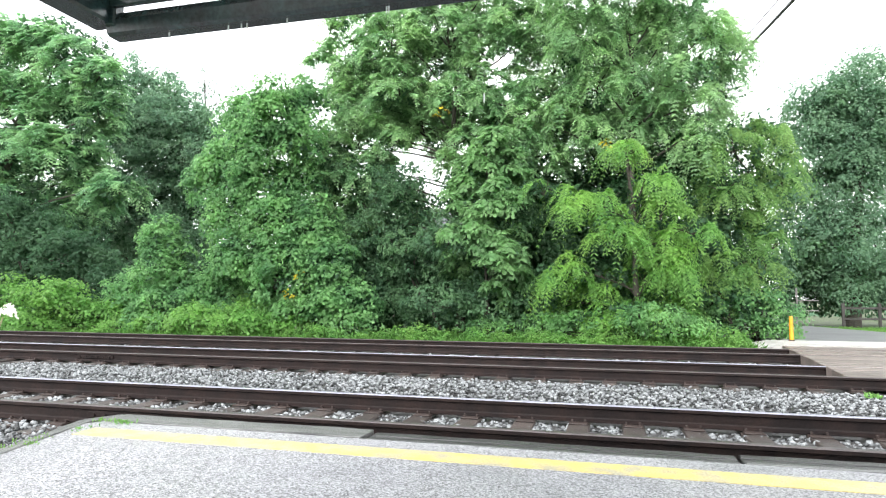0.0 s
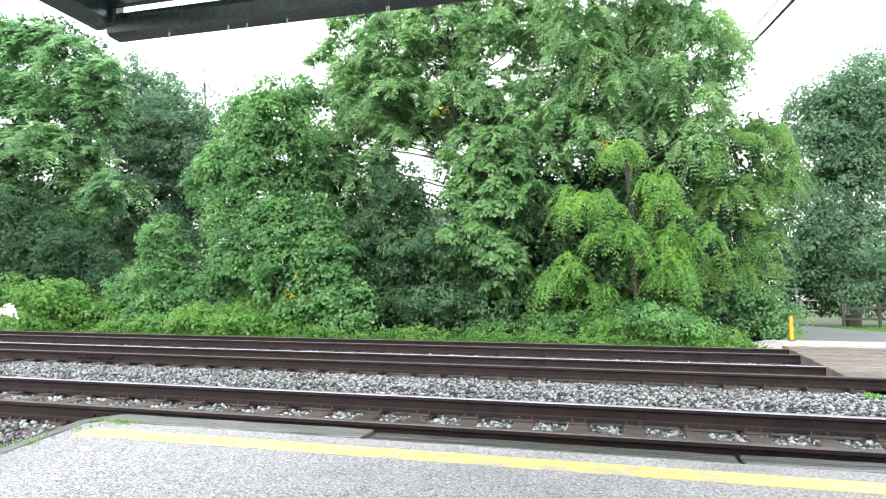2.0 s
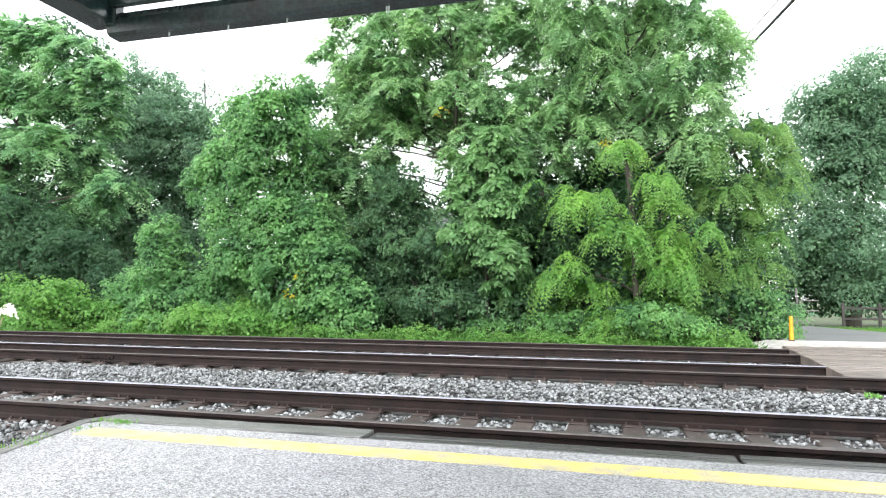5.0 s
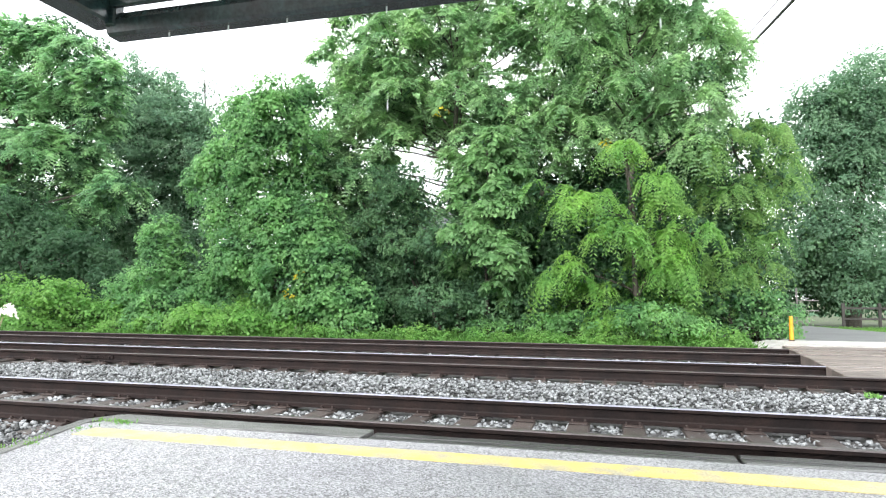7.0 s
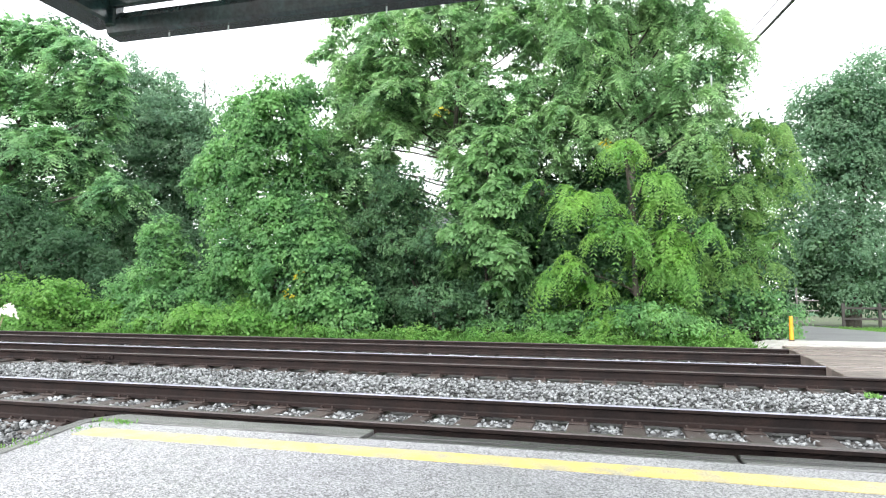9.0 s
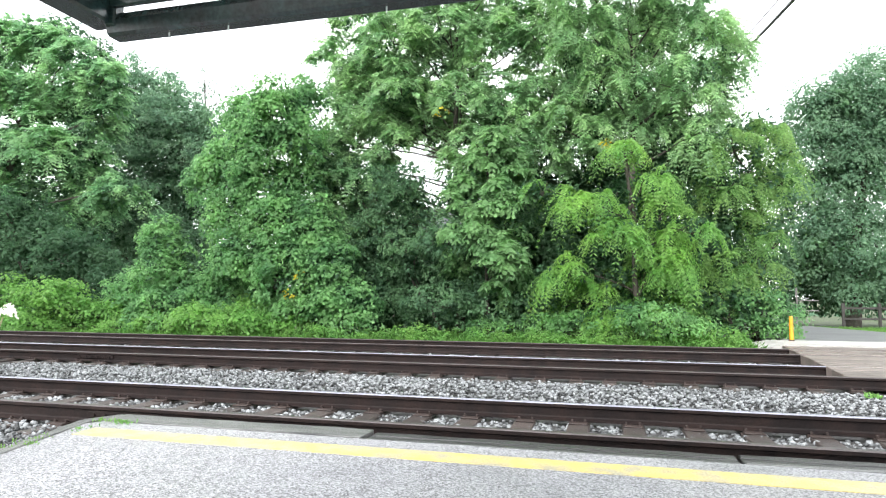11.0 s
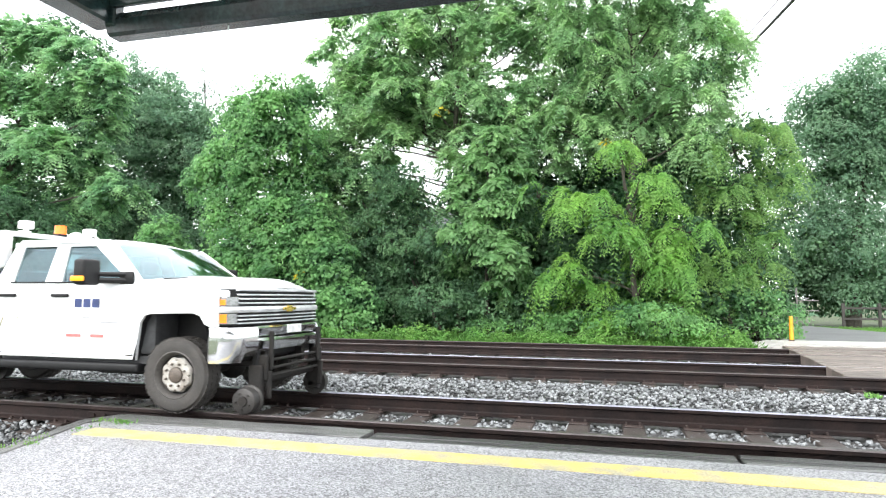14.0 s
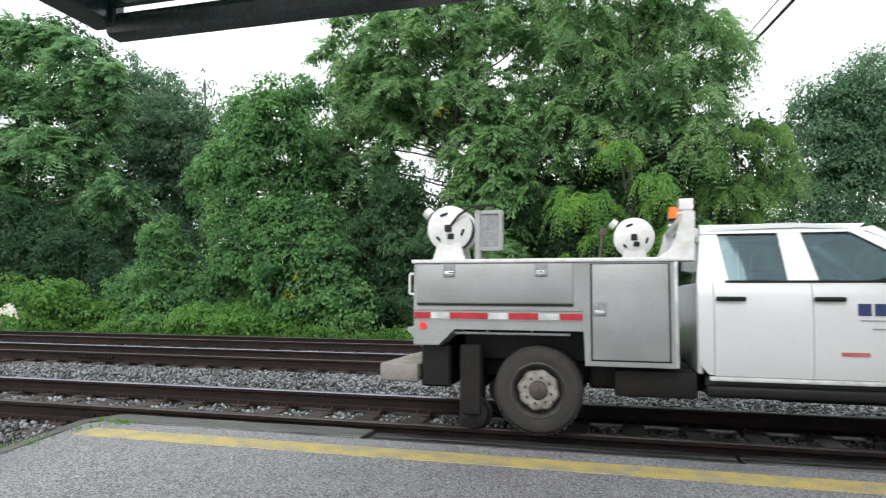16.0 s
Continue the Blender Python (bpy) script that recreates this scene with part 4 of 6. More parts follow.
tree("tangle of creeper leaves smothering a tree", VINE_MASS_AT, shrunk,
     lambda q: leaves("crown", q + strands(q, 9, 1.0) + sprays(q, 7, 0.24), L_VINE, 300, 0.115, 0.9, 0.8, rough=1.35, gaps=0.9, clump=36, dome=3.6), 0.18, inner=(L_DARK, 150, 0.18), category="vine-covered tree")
shrunk = [(x, y, z, r_ * 0.8, rz * 0.85) for x, y, z, r_, rz in VINE_CONE]
tree("pointed mound of creeper leaves over a stump", VINE_CONE_AT, shrunk,
     lambda q: leaves("crown", q + strands(q, 5, 0.4) + sprays(q, 5, 0.16), L_VINE, 280, 0.105, 0.9, 0.8, rough=1.4, gaps=0.7, clump=32), 0.1, inner=(L_DARK, 50, 0.2), category="vine mound", name="vine_mound")
tree("dense green shrubs below the trees", LEFT_SHRUBS_AT, LEFT_SHRUBS,
     lambda q: leaves("crown", q + sprays(q, 8, 0.3), L_DARK, 190, 0.14, 0.8, 0.6, rough=1.6, gaps=0.55), 0.06, inner=(L_DARK, 40, 0.22), category="shrub", name="shrub")
shrunk = [(x - 0.28, y, z, r_ * 0.82, rz * 0.85) for x, y, z, r_, rz in RIGHT_BUSH]
tree("creeper-covered bush beside the crossing", RIGHT_BUSH_AT, shrunk,
     lambda q: leaves("crown", q + sprays(q, 8, 0.16), L_VINE, 300, 0.095, 0.85, 0.7, rough=1.5, gaps=0.6), 0.06, inner=(L_DARK, 50, 0.2), category="bush", name="bush")
# Backing foliage whose dark colour supplies the shade below the trees.
tree("undergrowth of green leaves coloured dark for shade", UNDER_AT, UNDER,
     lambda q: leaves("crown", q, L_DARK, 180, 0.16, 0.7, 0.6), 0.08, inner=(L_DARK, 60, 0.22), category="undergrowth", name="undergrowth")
SWAY["pine"] = tree("thin sparse trees standing pale against the sky", THIN_PINES_AT, THIN_PINES,
                    lambda q: leaves("crown", q, L_DARK, 40, 0.2, 0.5, 0.5, shell=0.1, clump=8, dome=2.0), 0.12, 0.7)
tree("dark hedge of leaves beyond the road", ROAD_HEDGE_AT, ROAD_HEDGE,
     lambda q: leaves("crown", q, L_DARK, 90, 0.2, 0.7, 0.6), 0.08, category="hedge", name="hedge", inner=(L_DARK, 40, 0.3))
# Shrubs wear the darkened leaf, so their shade lies in the colour.
tree("leafy shrubs in front of the tree trunks", MID_SHRUBS_AT, MID_SHRUBS,
     lambda q: leaves("crown", q + sprays(q, 8, 0.3), L_SHADE, 180, 0.12, 0.65, 0.7, rough=1.7, gaps=0.4), 0.05, category="shrub", name="shrub", inner=(L_DARK, 40, 0.2))
tree("bright green creeper spreading over low ground", LOW_CREEPER_AT, LOW_CREEPER,
     lambda q: leaves("crown", q + sprays(q, 8, 0.2), L_GRASS, 220, 0.12, 0.8, 0.5, low=-0.3, rough=1.4, gaps=0.7), 0.04, category="creeper", name="creeper")
# Fills the holes behind the sapling; its shade is in the leaf colour.
tree("backing undergrowth coloured dark for shade behind a young tree", UNDER_RIGHT_AT, UNDER_RIGHT,
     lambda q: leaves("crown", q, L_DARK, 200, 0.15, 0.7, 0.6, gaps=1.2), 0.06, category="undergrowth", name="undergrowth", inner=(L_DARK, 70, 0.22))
tree("leafy tree filling in behind the taller ones", UPPER_BACK_AT, UPPER_BACK,
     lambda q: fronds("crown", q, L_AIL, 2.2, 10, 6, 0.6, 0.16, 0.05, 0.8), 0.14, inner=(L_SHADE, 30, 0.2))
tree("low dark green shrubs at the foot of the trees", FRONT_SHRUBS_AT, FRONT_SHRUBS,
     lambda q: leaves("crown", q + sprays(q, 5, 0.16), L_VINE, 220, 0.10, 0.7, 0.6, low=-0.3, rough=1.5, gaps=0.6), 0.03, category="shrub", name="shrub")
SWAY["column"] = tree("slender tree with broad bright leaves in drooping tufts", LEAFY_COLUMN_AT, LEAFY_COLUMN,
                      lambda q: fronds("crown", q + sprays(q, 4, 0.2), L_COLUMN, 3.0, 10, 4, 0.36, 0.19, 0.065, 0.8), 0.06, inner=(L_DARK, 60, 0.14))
# Added row of dark masses: deep shade between the trees, set as colour.
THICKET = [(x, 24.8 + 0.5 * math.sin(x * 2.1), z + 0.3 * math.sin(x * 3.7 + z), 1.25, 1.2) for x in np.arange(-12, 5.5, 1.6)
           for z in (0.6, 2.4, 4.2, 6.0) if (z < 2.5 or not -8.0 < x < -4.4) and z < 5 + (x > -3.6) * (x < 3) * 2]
tree("added thicket coloured dark as shade, closing the gaps behind", (-3.0, 24.8, -0.3), THICKET,
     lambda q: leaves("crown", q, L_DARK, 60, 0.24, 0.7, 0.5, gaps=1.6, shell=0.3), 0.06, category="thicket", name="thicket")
# verge of grass and weeds behind the far track
gp = scatter(7000, -32, 3.6, 17.1, 20.5, -0.32, -0.28)
tuft("verge_grass", gp, 0.32, 6, L_GRASS, "bright green wet grass verge behind tracks", "grass", 0.10, 0.012)
wl_ = [(x, 17.9 + 0.5 * math.sin(x * 1.7), -0.1, 0.55 + 0.2 * math.sin(x * 3.1), 0.28 + 0.1 * math.cos(x * 2.3)) for x in np.arange(-26, 3.2, 0.8)]
tagged(new("verge_weeds", leaves("verge_weeds", wl_, L_GRASS, 240, 0.075, 0.6, 0.3, low=-0.2)), "low leafy weeds along the far track", "weeds", kind="stuff")

BACK_ROW = [(x, 41 + 1.5 * math.sin(x * 1.3), 2.2 + 0.8 * math.sin(x * 0.8) * (x < -14), 2.6, 2.6 if x < -14 else 1.9) for x in np.arange(-46, 9, 3.0)]
tagged(new("far_thicket", leaves("far_thicket", BACK_ROW, L_DARK, 22, 0.42, 0.7, 0.4, gaps=2.5, shell=0.3, clump=14)), "dark woodland edge behind the trackside trees", "woods", kind="stuff")

# far woods all round, closing the distance
far = [(x, 62 + 6 * math.sin(x * 0.7), 3.5 + 1.2 * math.sin(x * 0.45), 4.5, 4.5) for x in np.arange(-95, -38, 5.0)]
far += [(x, 58 + 5 * math.sin(x), 3.2 + 1.4 * math.sin(x * 0.9), 4.0, 4.2) for x in np.arange(20, 60, 4.5)]
tagged(new("far_woods", leaves("far_woods", far, L_FAR, 7, 0.5, 0.7, 0.3)), "distant green woods with haze put into their colour", "woods", kind="stuff")
tuft("roadside_grass", scatter(1500, 8.6, 15, 26.5, 33, -0.32, -0.28), 0.22, 5, L_GRASS, "rough green grass beside the road", "grass", 0.15, 0.02)


# ---- pole, wires, house, fence, planter ----
def utility_pole():
    p = thing("utility_pole", "weathered grey wooden utility pole among trees", "utility pole", (5.27, 34, -0.3))
    b = bmesh.new()
    rod(b, (0, 0, 0), (0, 0, 12.5), 0.17, 0.12, 12)
    part("shaft", b, M_POLE, p, smooth=True)
    b = bmesh.new()
    rod(b, (-0.22, -0.05, 6.5), (-0.22, -0.05, 12.0), 0.06, n=8)
    part("conduit", b, M_POLE, p, "pale grey conduit", smooth=True)
    b = box(bmesh.new(), -0.9, 0.9, -0.2, -0.1, 12.0, 12.12, 0.01)
    part("crossarm", b, M_POLE, p)


utility_pole()
copy_thing(bpy.data.objects["utility_pole"], pose(6.32, -9.2, -5.82))


def wire(a, b_, r, sag, label):
    b = bmesh.new()
    a, b_ = Vector(a), Vector(b_)
    last = a
    for i in range(1, 17):
        s = i / 16
        p = a.lerp(b_, s) - Vector((0, 0, sag * 4 * s * (1 - s)))
        rod(b, last, p, r, n=6, caps=False)
        last = p
    tagged(part("overhead_wire", b, M_WIRE), label, "wire")


wire((5.04, 33.85, 11.86), (6.12, -9.0, 6.48), 0.05, 0.15, "thick black overhead cable from the pole")
wire((5.11, 33.85, 12.45), (4.61, -9.0, 5.14), 0.018, 0.10, "thin black overhead wire from the pole")


def house():
    h = thing("house", "white house glimpsed behind the trees", "house", (-12.6, 50, -0.3))
    part("wall", box(bmesh.new(), -5, 5, -3, 3, 0, 6.6, 0.02), M_WHITEHOUSE, h, "white siding wall")
    part("roof", prism(bmesh.new(), [(-5.4, 6.6), (5.4, 6.6), (5.4, 6.75), (0, 8.4), (-5.4, 6.75)], -3.3, 3.3), M_SLATE, h, "grey pitched roof")
    for x in (-2.6, 0.4, 3.0):
        w = part("window", box(bmesh.new(), x - 0.55, x + 0.55, -3.05, -2.98, 3.9, 5.4, 0.02), M_WHITEHOUSE, h)
        part("pane", box(bmesh.new(), x - 0.45, x + 0.45, -3.07, -3.045, 4.0, 5.3, 0.0), M_SLATE, w, "dark pane")


house()


def fence():
    f = thing("fence", "weathered wooden rail fence along the road", "fence", (0, 33.5, -0.25))
    for i in range(8):
        x = 10.6 + i * 1.5
        part("post", box(bmesh.new(), x - 0.06, x + 0.06, -0.06, 0.06, 0, 1.25, 0.01), M_FENCE, f)
        if i < 7:
            for z in (0.5, 1.0):
                part("rail", box(bmesh.new(), x + 0.06, x + 1.44, -0.03, 0.03, z - 0.05, z + 0.05, 0.01), M_FENCE, f)


fence()
g = thing("barrier_post", "thin grey metal post with two cross rails", "barrier", (8.0, 31, -0.1))
b = bmesh.new()
rod(b, (0, 0, 0), (0, 0, 1.75), 0.04, n=8)
part("post", b, M_POLE, g, smooth=True)
for z in (0.75, 1.2):
    b = bmesh.new()
    rod(b, (0, 0, z), (0.95, 0.3, z), 0.025, n=6)
    part("rail", b, M_POLE, g, smooth=True)


def planter():
    M_PETALW = leaf_mat("petal_white", (0.75, 0.75, 0.72), (0.80, 0.78, 0.70), spread=0.1)
    M_PETALY = leaf_mat("petal_yellow", (0.80, 0.58, 0.04), (0.80, 0.65, 0.10), spread=0.15)
    M_STEM = mat("dry_stem", (0.35, 0.33, 0.20), 0.7)
    M_TUB = mat("barrel_wood", (0.20, 0.14, 0.09), 0.7, vary=0.3, scale=8)
    p = thing("flower_tub", "wooden tub of white and yellow flowers", "flower tub", (-5.06, 3.9, -0.24))
    b = bmesh.new()
    rod(b, (0, 0, 0), (0, 0, 0.45), 0.24, 0.29, 20)
    part("tub", b, M_TUB, p, smooth=True)
    b = bmesh.new()
    for k in range(9):
        a = k * 0.7
        limb(b, (0.1 * math.cos(a), 0.1 * math.sin(a), 0.42), (0.16 + 0.30 * math.cos(a * 1.3) * (0.4 + 0.07 * k), 0.24 * math.sin(a), 1.1 + 0.14 * math.sin(k * 2.1)), 0.008, 0.004, 0.3, 5, 5)
    limb(b, (0.15, 0, 0.42), (0.46, 0.0, 1.22), 0.012, 0.005, 0.5, 7, 5)
    part("stems", b, M_STEM, p)
    part("foliage", leaves("foliage", [(-0.02, 0, 0.68, 0.2, 0.22)], L_VINE, 160, 0.05), None, p)
    part("white_blossom", leaves("white_blossom", [(0.50, 0.0, 1.23, 0.055, 0.05), (0.36, 0.1, 1.28, 0.05, 0.04)], M_PETALW, 1800, 0.028, 0.9, 0.1, clump=8, dome=1.3, gaps=3), None, p, "white blossoms")["kind"] = "stuff"
    part("yellow_blossom", leaves("yellow_blossom", [(0.40, -0.05, 1.30, 0.05, 0.045), (0.15, -0.1, 1.2, 0.1, 0.08)], M_PETALY, 1800, 0.028, 0.9, 0.1, clump=8, dome=1.3, gaps=3), None, p, "yellow blossoms")["kind"] = "stuff"


planter()
for x, y, z, r in ((-9.32, 18.0, 1.78, 0.14), (-9.78, 17.9, 1.16, 0.18), (-5.22, 19.3, 7.13, 0.12), (-0.0, 18.6, 5.52, 0.12)):
    tagged(new("yellow_leaves", leaves("yellow_leaves", [(x, y, z, r, r)], L_YELLOW, 60, 0.075, clump=9, dome=2.0)), "turning yellow leaves among the green", "leaves", kind="stuff")


# rain water that drips from the eave: when, where along it, how high then
DRIPS = [(0.0, -0.5, 2.11), (3.5, -0.5, 1.6), (3.5, -2.47, 2.0), (3.5, -1.64, 1.19), (7.0, -0.93, 2.03), (7.0, 0.21, 2.22), (8.0, -1.43, 1.73), (12.5, -2.49, 2.12), (12.5, 0.67, 1.53), (12.5, 0.26, 1.73), (12.5, -0.94, 1.11), (13.5, -0.14, 1.33), (13.5, -2.07, 1.4), (1.5, -1.67, 1.74), (9.0, 0.39, 1.99), (15.0, -1.74, 1.77)]
M_WATER = mat("rain_water", (0.80, 0.83, 0.84), 0.15, spec=0.8)
b = bmesh.new()
bmesh.ops.create_uvsphere(b, u_segments=8, v_segments=6, radius=1.0, matrix=Matrix.Diagonal((0.004, 0.004, 0.024, 1)))
DROP = bpy.data.meshes.new("water_drop")
b.to_mesh(DROP)
b.free()
DROP.materials.append(M_WATER)
DROPS = []
for t, x, z in DRIPS:
    d = new("water_drop", DROP)
    d.location = (x, 2.545, 2.43)
    DROPS.append(tagged(d, "falling drop of rain water below the canopy eave", "water drop", "drops from the eave"))


# ---- the truck: x forward from the front axle, y across, z up from the rail heads ----
M_WHITE = mat("white_car_paint", (0.74, 0.755, 0.77), 0.25, vary=0.015, scale=1.5, second=(0.71, 0.725, 0.735), fine=20, coat=0.25)
M_ALU = mat("grey_service_body", (0.34, 0.355, 0.355), 0.42, metal=0.25, vary=0.06, scale=3, second=(0.40, 0.41, 0.415), fine=50)
M_CHROME = mat("chrome", (0.75, 0.76, 0.78), 0.12, metal=1.0, vary=0.04, scale=4)
M_BLACK = mat("black_plastic", (0.010, 0.010, 0.011), 0.5, spec=0.3, vary=0.2, scale=8)
M_FRAME = mat("dark_chassis_steel", (0.013, 0.0125, 0.012), 0.6, vary=0.3, scale=5, second=(0.02, 0.017, 0.015), fine=40, spec=0.3)
M_TYRE = mat("dusty_tyre_rubber", (0.038, 0.036, 0.034), 0.75, vary=0.2, scale=6, second=(0.055, 0.05, 0.046), fine=60, bump=0.3)
M_RIM = mat("painted_steel_rim", (0.42, 0.41, 0.38), 0.45, vary=0.2, scale=9, second=(0.25, 0.22, 0.19), fine=60)
M_RIMDARK = mat("grimy_rim_flange", (0.085, 0.08, 0.074), 0.55, vary=0.3, scale=9, second=(0.05, 0.045, 0.042), fine=60)
M_HUB = mat("rusty_hub", (0.10, 0.08, 0.065), 0.6, vary=0.3, scale=14)
M_GUIDE = mat("worn_guide_wheel", (0.045, 0.042, 0.04), 0.5, metal=0.3, vary=0.25, scale=12)
M_AMBER = mat("amber_lens", (0.75, 0.20, 0.01), 0.2, emit=(1.0, 0.30, 0.02, 0.22))
M_AMBERLIT = mat("amber_lamp_lit", (0.8, 0.30, 0.01), 0.3, emit=(1.0, 0.36, 0.02, 0.55))
M_BEACON = mat("orange_beacon", (0.85, 0.18, 0.02), 0.25, emit=(1.0, 0.16, 0.01, 0.15))
M_LENS = mat("clear_lamp_lens", (0.36, 0.37, 0.38), 0.12, metal=0.5, vary=0.3, scale=25, coat=1.0)
M_REDREFL = mat("red_reflective_tape", (0.55, 0.03, 0.045), 0.35, vary=0.08, scale=10)
M_WHITEREFL = mat("white_reflective_tape", (0.75, 0.76, 0.76), 0.35, vary=0.05, scale=10)
M_TAIL = mat("red_tail_lamp", (0.7, 0.03, 0.02), 0.2, emit=(1.0, 0.05, 0.03, 0.6))
M_LOGO = mat("dark_blue_decal", (0.03, 0.05, 0.16), 0.4, vary=0.05, scale=8)
M_REDMARK = mat("faded_red_stencil", (0.55, 0.16, 0.15), 0.5, vary=0.2, scale=40)
M_GREYMARK = mat("grey_decal", (0.30, 0.31, 0.32), 0.5, vary=0.2, scale=40)
# Pale, barely metallic: the chrome bars' bright reflection is put into this colour.
M_BRIGHT = mat("bright_trim", (0.72, 0.74, 0.76), 0.3, metal=0.3, vary=0.04, scale=6)
M_GOLD = mat("gold_badge", (0.75, 0.55, 0.15), 0.25, metal=0.8)
M_REELWHITE = mat("white_reel_enamel", (0.78, 0.79, 0.80), 0.3, vary=0.06, scale=9, second=(0.66, 0.65, 0.62), fine=30)
M_HOSE = mat("black_hose", (0.02, 0.02, 0.02), 0.5)
M_INSIDE = mat("dark_grey_cab_trim", (0.045, 0.047, 0.05), 0.8, vary=0.1, scale=10)
M_CONCBLOCK = mat("dirty_rear_step", (0.30, 0.28, 0.25), 0.6, vary=0.2, scale=10, second=(0.22, 0.2, 0.18))


def glass_mat(name, tint, ior):
    m = bpy.data.materials.new(name)
    m.use_nodes = True
    b = m.node_tree.nodes["Principled BSDF"]
    b.inputs["Base Color"].default_value = (*tint, 1)
    b.inputs["Transmission Weight"].default_value = 1.0
    b.inputs["Roughness"].default_value = 0.02
    b.inputs["IOR"].default_value = ior
    b.inputs["Specular Tint"].default_value = (0.72, 0.92, 1.0, 1)
    return m


M_SCREEN = glass_mat("sky_bright_windscreen_glass", (0.42, 0.62, 0.68), 2.2)
M_GLASS = glass_mat("blue_tinted_glass", (0.36, 0.52, 0.56), 1.72)

truck = thing("utility_truck", "white crew pickup with grey service body riding on rails", "truck")


def solid(grid, off):
    """A closed skin from a grid of points, with its thickness along off."""
    b = bmesh.new()
    off = Vector(off)
    a = [[b.verts.new(p) for p in row] for row in grid]
    c = [[b.verts.new(Vector(p) + off) for p in row] for row in grid]
    n, m = len(grid), len(grid[0])
    for i in range(n - 1):
        for j in range(m - 1):
            b.faces.new((a[i][j], a[i][j + 1], a[i + 1][j + 1], a[i + 1][j]))
            b.faces.new((c[i][j], c[i + 1][j], c[i + 1][j + 1], c[i][j + 1]))
    for i in range(n - 1):
        b.faces.new((a[i][0], a[i + 1][0], c[i + 1][0], c[i][0]))
        b.faces.new((a[i][-1], c[i][-1], c[i + 1][-1], a[i + 1][-1]))
    for j in range(m - 1):
        b.faces.new((a[0][j], c[0][j], c[0][j + 1], a[0][j + 1]))
        b.faces.new((a[-1][j], a[-1][j + 1], c[-1][j + 1], c[-1][j]))
    return b


SIDE = [(0.50, 0.955), (0.62, 0.985), (0.80, 1.005), (1.0, 1.02), (1.14, 1.02), (1.22, 1.005), (1.285, 0.975), (1.70, 0.80), (1.78, 0.72)]


def side_y(z):
    return float(np.interp(z, [s[0] for s in SIDE], [s[1] for s in SIDE]))


def panel(name, xs, low, high, sgn, material, label="", inset=0.0, rows=9, thick=0.035, parent=None):
    """A body side panel: for each x, from low(x) to high(x), on the flank's curve."""
    grid = []
    for x in xs:
        z0, z1 = low(x), high(x)
        zs = [z0 + (z1 - z0) * k / rows for k in range(rows + 1)]
        grid.append([(x, sgn * (side_y(z) - inset), z) for z in zs])
    return part(name, solid(grid, (0, -sgn * thick, 0)), material, parent or truck, label, smooth=True)


def steps(a, b, n):
    return [a + (b - a) * i / n for i in range(n + 1)]


def slanted(name, corners, sgn, material, parent, label="", thick=0.012, out=0.0):
    """A flat-ish pane or pillar between four (x, z) corners, on the flank's curve: bottom rear, bottom front, top front, top rear."""
    (ax, az), (bx, bz), (cx, cz), (dx, dz) = corners
    grid = []
    for i in range(7):
        s = i / 6
        row = []
        for j in range(7):
            t = j / 6
            x = (ax + (bx - ax) * s) * (1 - t) + (dx + (cx - dx) * s) * t
            z = (az + (bz - az) * s) * (1 - t) + (dz + (cz - dz) * s) * t
            row.append((x, sgn * (side_y(z) + out), z))
        grid.append(row)
    return part(name, solid(grid, (0, -sgn * thick, 0)), material, parent, label, smooth=True)


BELT = 1.285
ARCH = [(-0.47, 0.50), (-0.43, 0.66), (-0.385, 0.88), (-0.33, 0.955), (-0.25, 0.975), (0.24, 0.985), (0.31, 0.96), (0.36, 0.88), (0.41, 0.62)]


def arch(x):
    return float(np.interp(x, [a[0] for a in ARCH], [a[1] for a in ARCH]))


